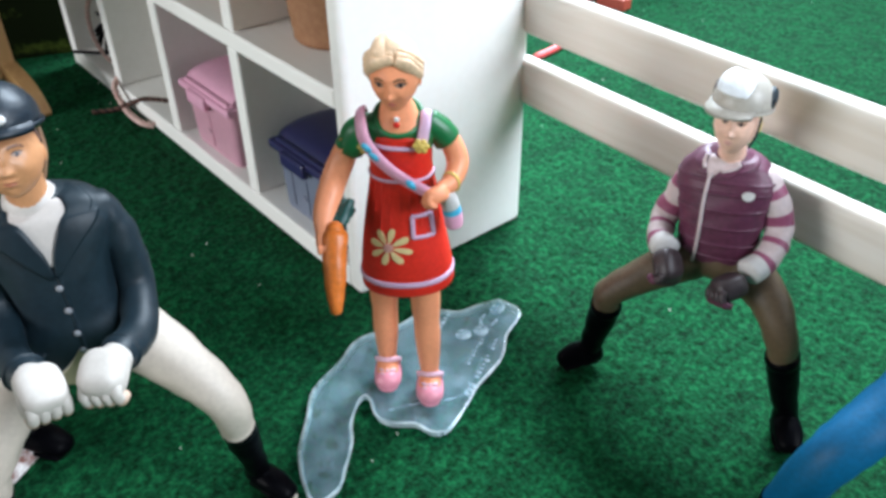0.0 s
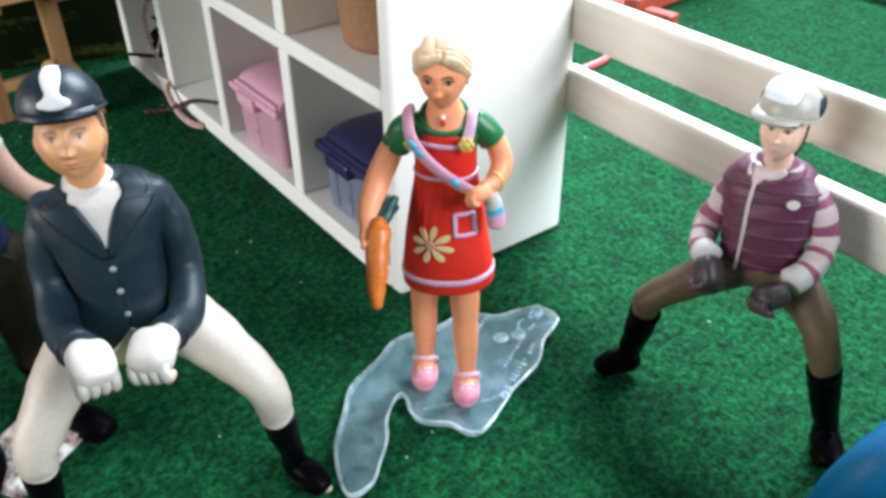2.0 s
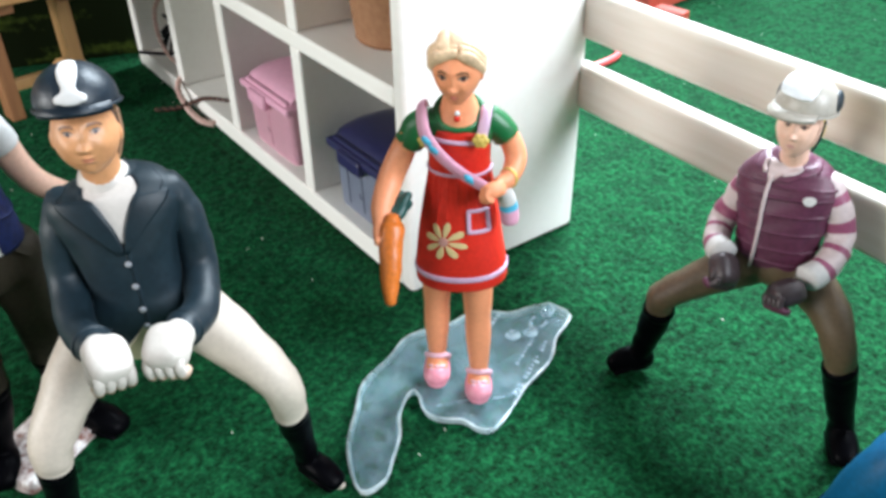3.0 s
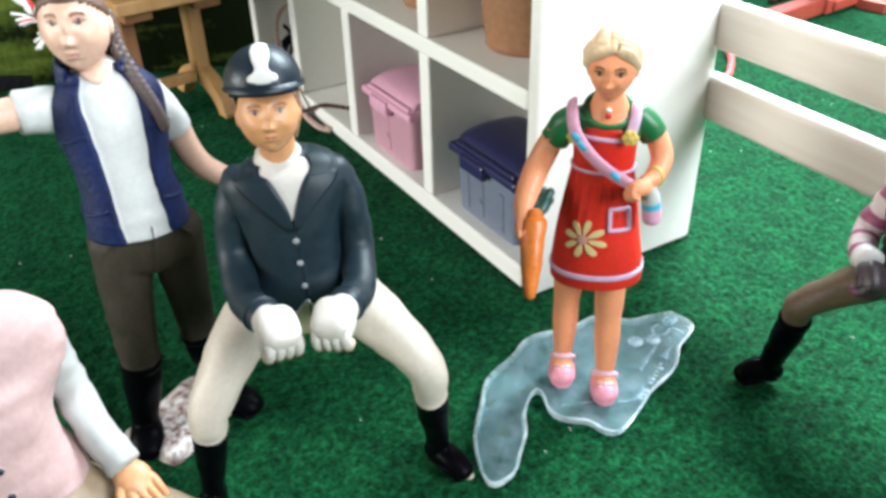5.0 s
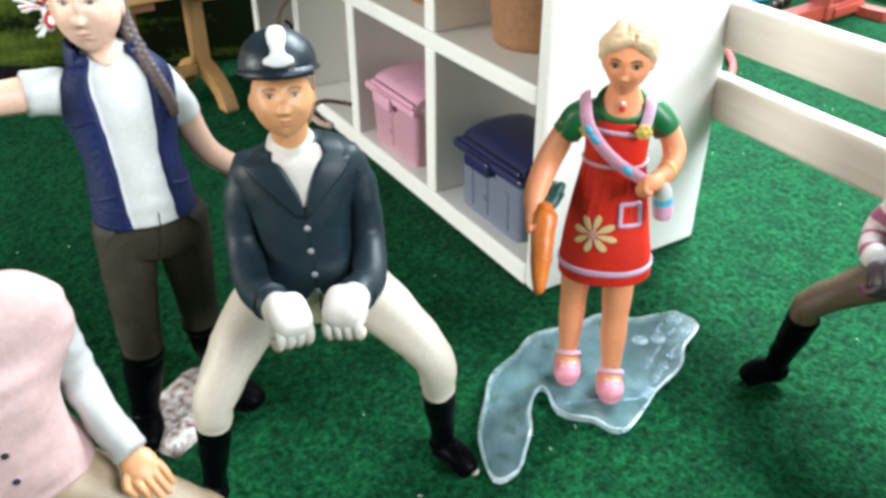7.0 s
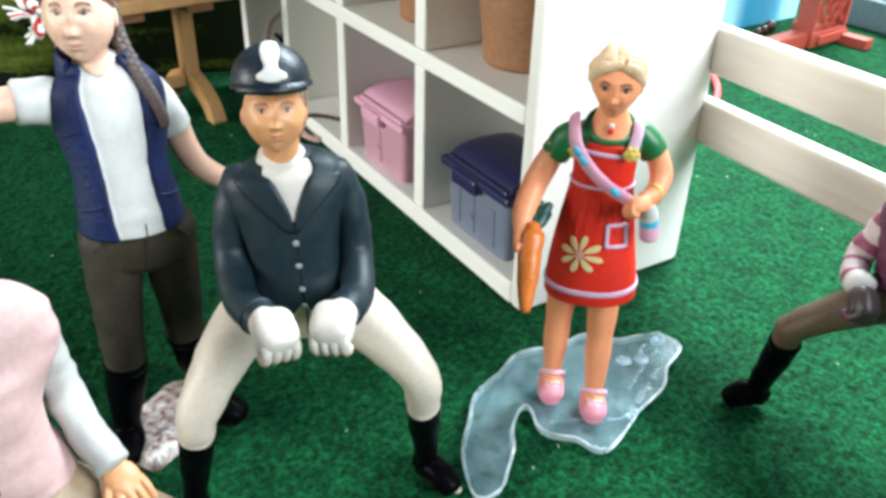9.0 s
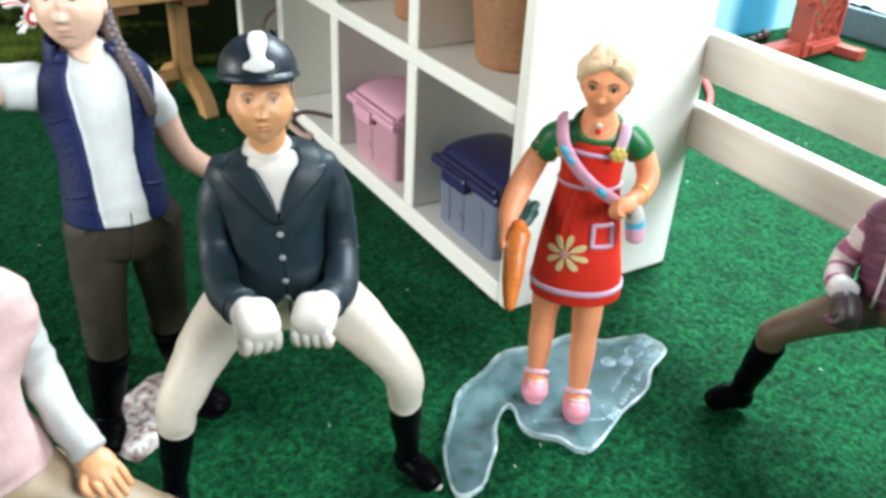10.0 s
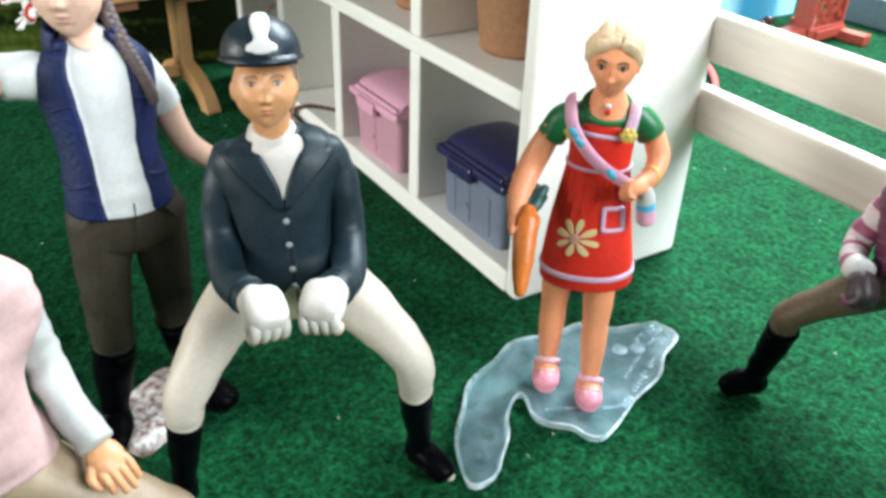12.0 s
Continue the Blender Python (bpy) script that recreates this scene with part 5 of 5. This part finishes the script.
    for s in (-1, 1):
        g.blob((-2.2 + s * 3.7, -2.0, 60.5), (0.95, 2.2, 1.8), NAVY_COLLAR, (0, 0, 0), None, 16, 12)
    return g.done("vest_rider_figure", (0.029, -0.066, 0), (-0.92, -0.39), "painted rider figure in plum vest and grey helmet by the fence")


girl()
jacket_rider()
vest_woman()
plum_rider()
rider("pink_rider_figure", (-0.1058, -0.0362, 0), (0.1, -1.0), "painted rider figure in pale pink vest and beige breeches", PINK_VEST, GREY_SLEEVE, BEIGE_BREECHES, SKIN_TAN, DARK_HAIR)



# clear figure stand under the girl: a puddle-shaped slab with raised marks
def figure_stand():
    ob = thing("figure_stand", Matrix(), "clear moulded plastic puddle stand under the girl", "stand")
    right = [(19.8, -23.0), (20.3, -28.2), (13.4, -31.4), (8.0, -35.7), (-0.1, -38.1), (-5.0, -40.4), (-11.1, -42.9), (-13.8, -42.0), (-15.0, -38.4), (-18.1, -35.5), (-19.1, -32.3), (-17.6, -28.6), (-18.0, -26.6)]
    tail = [(-20.4, -27.1), (-24.5, -30.6), (-27.2, -34.7), (-31.2, -38.5), (-34.0, -41.0), (-37.7, -41.3), (-37.9, -38.7), (-34.8, -31.6), (-29.1, -25.1), (-24.3, -19.9), (-16.6, -17.0), (-9.9, -13.9), (-0.9, -15.8), (6.0, -15.7), (10.5, -20.3), (15.4, -21.7)]
    line = [(p[0] / 1000, p[1] / 1000) for p in smooth_points(right + tail + right[:1], 4)[:-1]]
    bm = bmesh.new()
    n = len(line)
    rings = []
    for inset, z in ((0.0003, 0.0002), (0.0, 0.0006), (0.0001, 0.0014), (0.0004, 0.0018), (0.0008, 0.0017)):
        ring = []
        for i, p in enumerate(line):
            t = (Vector(line[(i + 1) % n]) - Vector(line[i - 1])).normalized()
            ring.append(bm.verts.new((p[0] + t.y * -inset, p[1] + t.x * inset, z)))
        rings.append(ring)
    for a, b in zip(rings, rings[1:]):
        for i in range(n):
            bm.faces.new((a[i], a[(i + 1) % n], b[(i + 1) % n], b[i])).material_index = 1
    for ring in (rings[0], rings[-1]):
        for tri in tessellate_polygon([[v.co for v in ring]]):
            bm.faces.new([ring[k] for k in tri])
    # the slab's sides are paler and hazier: edge highlights put into their material
    part("slab", bm, [CLEAR, BRIGHT_EDGE], ob)
    # raised marks that cannot be read: rows of small bars, discs, a broken ring and an oval ring
    top = 0.00166
    rows = [(0.0118 - 0.0011 * k, -0.0312 - 0.00058 * k, 0.0007, 0.0012 + 0.0005 * (k % 3 == 0)) for k in range(15)]
    rows += [(0.0098 - 0.0011 * k, -0.0291 - 0.00058 * k, 0.0007, 0.0010) for k in range(8)]
    rows += [(0.0034 + 0.0013 * k, -0.0218 + 0.00065 * k, 0.0009, 0.0019) for k in range(5)]
    rng = random.Random(8)
    for x, y, w, h in rows:
        w, h = w * rng.uniform(0.6, 1.3), h * rng.uniform(0.5, 1.25)
        if rng.random() < 0.18:
            continue
        m = part("raised_mark", box(-w / 2, w / 2, -h / 2, h / 2, 0, 0.00024, 0.00008), MARK, ob)
        m.matrix_basis = pose(x, y, top, 0, 0, 26)
    for x, y, r in ((0.0070, -0.0262, 0.0016), (0.0104, -0.0277, 0.0015)):
        m = part("raised_mark", lathe([(r, 0), (r, 0.00020), (r * 0.85, 0.00028)], 20), MARK, ob)
        m.matrix_basis = pose(x, y, top)
    for x, y, rx, ry, a0, a1 in ((0.0178, -0.0248, 0.0017, 0.0011, 0.0, 6.28), (0.0140, -0.0262, 0.0024, 0.0015, 1.2, 5.0), (0.0178, -0.0248, 0.0007, 0.0004, 0.0, 6.28)):
        arc = [(rx * math.cos(a), ry * math.sin(a), 0.0002) for a in (a0 + (a1 - a0) * k / 20 for k in range(21))]
        m = part("raised_mark", cord(arc, 0.00032, 1, 6), MARK, ob)
        m.matrix_basis = pose(x, y, top, 0, 0, 20)
    # the sunk step across the slab in front of the shoes
    m = part("moulded_step", cord([(-0.0172, -0.0330, 0), (-0.0120, -0.0352, 0), (-0.0060, -0.0385, 0), (-0.0020, -0.0386, 0)], 0.00018, 6, 6), MARK, ob)
    m.matrix_basis = pose(0, 0, top)
    return ob


figure_stand()

# ropes lying on and in the shelf
def rope(name, pts, r, mats, label, colours=None, turns=260):
    return tagged(part(name, twisted(pts, r, turns, 2, 14, colours), mats, smooth=True), label, "rope")


rope("lead_rope", [(-0.0115, 0.1285, 0.0011), (-0.0060, 0.1255, 0.0012), (-0.0024, 0.1215, 0.0034), (0.0010, 0.1150, 0.0064), (0.0060, 0.1060, 0.0072), (0.0105, 0.0960, 0.0078)], 0.0008, [BROWN_CORD, DARK_CORD], "dark brown twisted lead rope trailing from the shelf", [0, 1], 420)
rope("lead_rope", [(-0.0008, 0.1070, 0.0011), (-0.0028, 0.1110, 0.0011), (-0.0032, 0.1180, 0.0011), (-0.0030, 0.1245, 0.0022), (-0.0024, 0.1305, 0.0056), (0.0014, 0.1350, 0.0070), (0.0085, 0.1360, 0.0066)], 0.00105, [PINK_CORD, PALE_CORD], "pale pink and white twisted lead rope over the shelf edge", [0, 1])
rope("lead_rope", [(0.0080, 0.0955, 0.0066), (0.0180, 0.1000, 0.0068), (0.0250, 0.1120, 0.0075), (0.0260, 0.1160, 0.0110), (0.0230, 0.1120, 0.0150)], 0.0008, [PINK_CORD, PALE_CORD], "thin pink and white twisted rope in a shelf cell", [0, 1])
rope("halter_rope", [(0.0060, 0.1480, 0.0320), (0.0030, 0.1540, 0.0260), (0.0022, 0.1560, 0.0180), (0.0030, 0.1540, 0.0105), (0.0050, 0.1480, 0.0068), (0.0120, 0.1430, 0.0066)], 0.0008, [PINK_CORD, PALE_CORD], "pink twisted halter rope hanging in the far cell", [0, 1])
tagged(part("black_strap", cord([(-0.0014, 0.1698, 0.0058), (0.0008, 0.1660, 0.0062), (0.0050, 0.1602, 0.0066), (0.0105, 0.1540, 0.0084)], 0.00062), BLACK_CORD, smooth=True), "thin black strap trailing out of the far cell", "strap")


def tassel():
    bm = bmesh.new()
    rnd = random.Random(5)
    for k in range(26):
        a = rnd.uniform(0, 6.28)
        p = Vector((0.0075, 0.1545, 0.0160))
        q = p + Vector((0.005 * math.cos(a), 0.005 * math.sin(a), rnd.uniform(-0.009, 0.005)))
        cord([p, p.lerp(q, 0.5) + Vector((0, 0, 0.0015)), q], 0.00055, 3, 5, bm)
    return tagged(part("black_tassel", bm, BLACK_CORD, smooth=True), "ragged black tassel standing in the far shelf cell", "tassel")


tassel()


# speckled stone slab under the standing woman's boots
def stone_block():
    bm = box(-0.0095, 0.0095, -0.0064, 0.0064, 0, 0.0034, 0.0012, 2)
    bmesh.ops.subdivide_edges(bm, edges=bm.edges, cuts=7, use_grid_fill=True)
    for v in bm.verts:
        grit = Vector((noise.noise(v.co * 420), noise.noise(v.co * 420 + Vector((3, 1, 2))), noise.noise(v.co * 400 + Vector((7, 5, 1)))))
        v.co += grit * 0.0005 * min(1, v.co.z / 0.001)
    ob = tagged(part("stone_slab", bm, STONE_WHITE), "white and red-brown speckled rough stone slab on the mat", "stone")
    ob.matrix_world = pose(-0.0776, 0.0016, -0.0002, 0, 0, 31)
    return ob


stone_block()


# trestle table behind the figures, with a box on it
def trestle_table():
    ob = thing("trestle_table", pose(-0.0480, 0.1530, 0, 0, 0, 9), "light wooden trestle table with curved feet and stretcher", "table")
    part("tabletop", box(-0.0085, 0.040, -0.021, 0.021, 0.0400, 0.0440, 0.0006), OAK, ob)
    # the left leg is browner than the oak: its shade put into the colour
    for x, wood, splayed in ((-0.0005, BROWN_WOOD, False), (0.022, OAK, True)):
        bm = bmesh.new()
        for sy in (-1, 1) if splayed else ():
            outer = smooth_points([(0, 0.0150), (0.0042, 0.0132), (0.0105, 0.0108), (0.0162, 0.0066), (0.0192, 0.0016), (0.0190, 0.0)], 5)
            inner = smooth_points([(0, 0.0080), (0.0050, 0.0072), (0.0100, 0.0050), (0.0134, 0.0014), (0.0138, 0.0)], 5)
            loops = [[bm.verts.new((x + dx, sy * p[0], p[1])) for p in outer + inner[::-1]] for dx in (-0.0022, 0.0022)]
            n = len(loops[0])
            bm.faces.new(loops[0])
            bm.faces.new(loops[1][::-1])
            for i in range(n):
                bm.faces.new((loops[0][i], loops[0][(i + 1) % n], loops[1][(i + 1) % n], loops[1][i]))
        if splayed:
            part("foot", bm, wood, ob)
        else:
            bm.free()
        part("leg", box(x - 0.0022, x + 0.0022, -0.0034, 0.0034, 0.0090 if splayed else 0, 0.0400, 0.0005), wood, ob)
        part("top_brace", box(x - 0.0045, x + 0.0045, -0.0150, 0.0150, 0.0360, 0.0398, 0.0005), BROWN_WOOD, ob)
    part("stretcher", box(0.0010, 0.0200, -0.0014, 0.0014, 0.0085, 0.0120, 0.0004), OAK, ob)
    return ob


trestle_table()


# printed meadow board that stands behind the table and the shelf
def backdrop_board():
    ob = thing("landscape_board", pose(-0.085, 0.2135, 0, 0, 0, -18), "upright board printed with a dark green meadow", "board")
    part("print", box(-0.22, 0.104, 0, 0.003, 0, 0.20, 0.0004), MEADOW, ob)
    return ob


backdrop_board()


# black mesh strip at the foot of the board
strip = thing("mesh_strip", pose(-0.0765, 0.2040, 0.0003, 0, 7, -14), "black woven mesh strip lying at the board's foot", "strip")
part("band", box(-0.060, 0, -0.0012, 0.0012, 0, 0.0050, 0.0004), BLACK_CORD, strip)
for k in range(14):
    part("weave", cord([(-0.058 + 0.004 * k, -0.0013, 0.0004), (-0.0555 + 0.004 * k, -0.0013, 0.0046)], 0.0003, 2, 5), BLACK_CORD, strip)


# knotted red and white rope hanging by the standing woman
def rope_knot():
    rnd = random.Random(8)
    c = Vector((-0.0735, 0.1000, 0.0488))
    bm = bmesh.new()

    def laid(pts, r):
        """Two white strands and a red one, wound about each other."""
        line = smooth_points(pts, 12)
        for s in range(3):
            path = []
            for i, p in enumerate(line):
                w = 1.15 * i / 2 + 2 * math.pi * s / 3
                path.append(Vector(p) + r * 0.55 * Vector((math.cos(w), 0.5 * math.sin(w), math.sin(w))))
            cord(path, r * 0.62, 1, 7, bm, 0 if s == 0 else 1)
    for at, size in ((Vector((0.0004, 0, 0.0012)), 0.0030), (Vector((0.0042, -0.001, -0.0030)), 0.0024)):
        loop = [c + at + size * Vector((math.cos(a) + 0.4 * math.cos(2 * a), 0.7 * math.sin(3 * a), math.sin(a) - 0.4 * math.sin(2 * a))) for a in (2 * math.pi * k / 9 for k in range(10))]
        laid(loop, 0.0011)
    laid([c, c + Vector((-0.004, 0.002, 0.006)), c + Vector((-0.012, 0.006, 0.020)), c + Vector((-0.016, 0.010, 0.060))], 0.0012)
    laid([c + Vector((0.0042, -0.001, -0.003)), c + Vector((0.0068, -0.001, -0.0062)), c + Vector((0.0085, 0, -0.0105))], 0.0010)
    # frayed ends
    for root, way in ((Vector((-0.0006, 0, -0.0012)), Vector((-0.75, 0, -0.65))), (Vector((0.0016, 0, 0.0030)), Vector((0.6, 0, 0.8))), (Vector((-0.0022, 0, 0.0020)), Vector((-0.95, 0, 0.2)))):
        for k in range(12):
            end = c + root + way * rnd.uniform(0.0030, 0.0052) + Vector((rnd.gauss(0, 0.0008), rnd.gauss(0, 0.0008), rnd.gauss(0, 0.0008)))
            cord([c + root, (c + root).lerp(end, 0.55) + Vector((0, 0, 0.0004)), end], 0.00038, 3, 5, bm, int(k % 3 > 0))
    return tagged(part("rope_tassel", bm, [RED_CORD, WHITE_CORD], smooth=True), "knotted red and white rope with frayed ends hanging above the mat", "rope tassel")


rope_knot()


# jump stand with a lattice wing
def jump_stand():
    ob = thing("jump_stand", pose(0.2435, 0.1050, 0, 0, 0, 6), "brick-red plastic jump stand with a lattice wing", "jump stand")
    part("base_bar", box(-0.062, -0.0158, -0.0032, 0.0042, 0.0010, 0.0080, 0.0007), RED_PLASTIC, ob)
    part("base_block", box(-0.0160, 0.0120, -0.0048, 0.0048, 0.0010, 0.0075, 0.0007), RED_PLASTIC, ob)
    part("base_ledge", box(-0.0120, 0.0110, -0.0062, -0.0046, 0.0022, 0.0062, 0.0005), RED_PLASTIC, ob)
    for x in (0.0090, -0.058):
        for s in (-1, 1):
            y0, y1 = (-0.0185, -0.0050) if s < 0 else (0.0050, 0.0185)
            part("foot", box(x - 0.0030, x + 0.0030, y0, y1, 0, 0.0048, 0.0007), RED_PLASTIC, ob)
    for x in (-0.0150, 0.0110):
        part("side_panel", box(x - 0.0010, x + 0.0010, -0.0044, 0.0044, 0.0073, 0.0560, 0.0005), RED_PLASTIC, ob)
    for d in (-1, 1):
        for k in range(-2, 6):
            z = 0.0100 + k * 0.0085
            bm = cord([(-0.0020 - 0.0122 * d, -0.0026, z), (-0.0020 + 0.0122 * d, -0.0026, z + 0.0270)], 0.0012, 1, 4)
            for co, no in (((0, 0, 0.0076), (0, 0, -1)), ((0, 0, 0.0540), (0, 0, 1))):
                bmesh.ops.bisect_plane(bm, geom=bm.verts[:] + bm.edges[:] + bm.faces[:], plane_co=co, plane_no=no, clear_outer=True)
            if bm.faces:
                part("lattice_bar", bm, RED_PLASTIC, ob)
    part("top_bar", box(-0.0160, 0.0120, -0.0040, 0.0040, 0.0540, 0.0580, 0.0006), RED_PLASTIC, ob)
    part("pole_cup", lathe([(0.0012, -0.0050), (0.0032, -0.0046), (0.0032, 0.0046), (0.0012, 0.0050)], 18), RED_PLASTIC, ob).matrix_basis = pose(-0.0180, -0.0015, 0.0270, 90, 0, 90)
    return ob


jump_stand()
board = thing("blue_board", pose(0.2180, 0.1372, 0, 0, 0, 2), "light blue painted board standing on the mat", "board")
part("panel", box(-0.060, 0.0530, 0, 0.004, 0, 0.090, 0.0006), SKY_BOARD, board)


def grey_block():
    ob = thing("grey_trough", pose(0.2835, 0.0930, 0), "grey-blue block topped with crumpled pale film", "trough")
    part("block", box(0, 0.050, -0.060, 0.0340, 0, 0.0140, 0.0010), GREY_BLOCK, ob)
    bm = bmesh.new()
    n = 30
    g = [[bm.verts.new((0.003 + 0.045 * i / n, -0.058 + 0.090 * j / n, 0.0142 + 0.0030 * abs(noise.noise(Vector((i * 0.34, j * 0.41, 2)))) + 0.002 * abs(noise.noise(Vector((i * 0.9, j * 1.1, 5)))))) for j in range(n + 1)] for i in range(n + 1)]
    for i in range(n):
        for j in range(n):
            bm.faces.new((g[i][j], g[i + 1][j], g[i + 1][j + 1], g[i][j + 1]))
    part("film", bm, FOIL, ob, "crumpled pale plastic film")
    return ob


grey_block()
tagged(part("coral_band", cord([(0.1640, 0.0960, 0.0012), (0.1585, 0.0890, 0.0013), (0.1520, 0.0815, 0.0013), (0.1450, 0.0755, 0.0013), (0.1370, 0.0700, 0.0013), (0.1230, 0.0682, 0.0013)], 0.0013), CORAL_BAND, smooth=True), "coral pink rubber band lying on the mat", "band")
for k, (x, y, r) in enumerate(((0.2365, 0.1272, 0.0029), (0.2310, 0.1262, 0.0023), (0.2262, 0.1255, 0.0020))):
    bead = tagged(part("bead", lathe([(r * math.sin(a), r - r * math.cos(a)) for a in (0.05 + 3.04 * i / 12 for i in range(13))], 20), BEAD_BROWN, smooth=True), "dark brown glossy bead on the mat", "bead", "brown beads")
    bead.matrix_world = pose(x, y, 0)

# leg of a blue-clad rider at the edge of the mat
rider("blue_rider_figure", (0.0310, -0.1053, 0), (-0.76, -0.66), "painted rider figure in bright blue breeches", BLUE_BREECHES, BLUE_BREECHES, BLUE_BREECHES, SKIN_TAN, DARK_HAIR, True, 1.0)

# lint on the felt
lint = bmesh.new()
rnd = random.Random(3)
for k in range(115):
    x, y = rnd.uniform(-0.13, 0.30), rnd.uniform(-0.09, 0.19)
    a, s = rnd.uniform(0, 6.28), rnd.uniform(0.0001, 0.0004)
    p = Vector((x, y, 0.0003))
    d = Vector((math.cos(a), math.sin(a), 0)) * s
    cord([p - d, p + Vector((0, 0, 0.0003)), p + d * rnd.uniform(0.3, 1)], 0.00009, 2, 4, lint)
tagged(part("lint", lint, LINT), "pale lint specks scattered on the felt", "lint", kind="stuff")
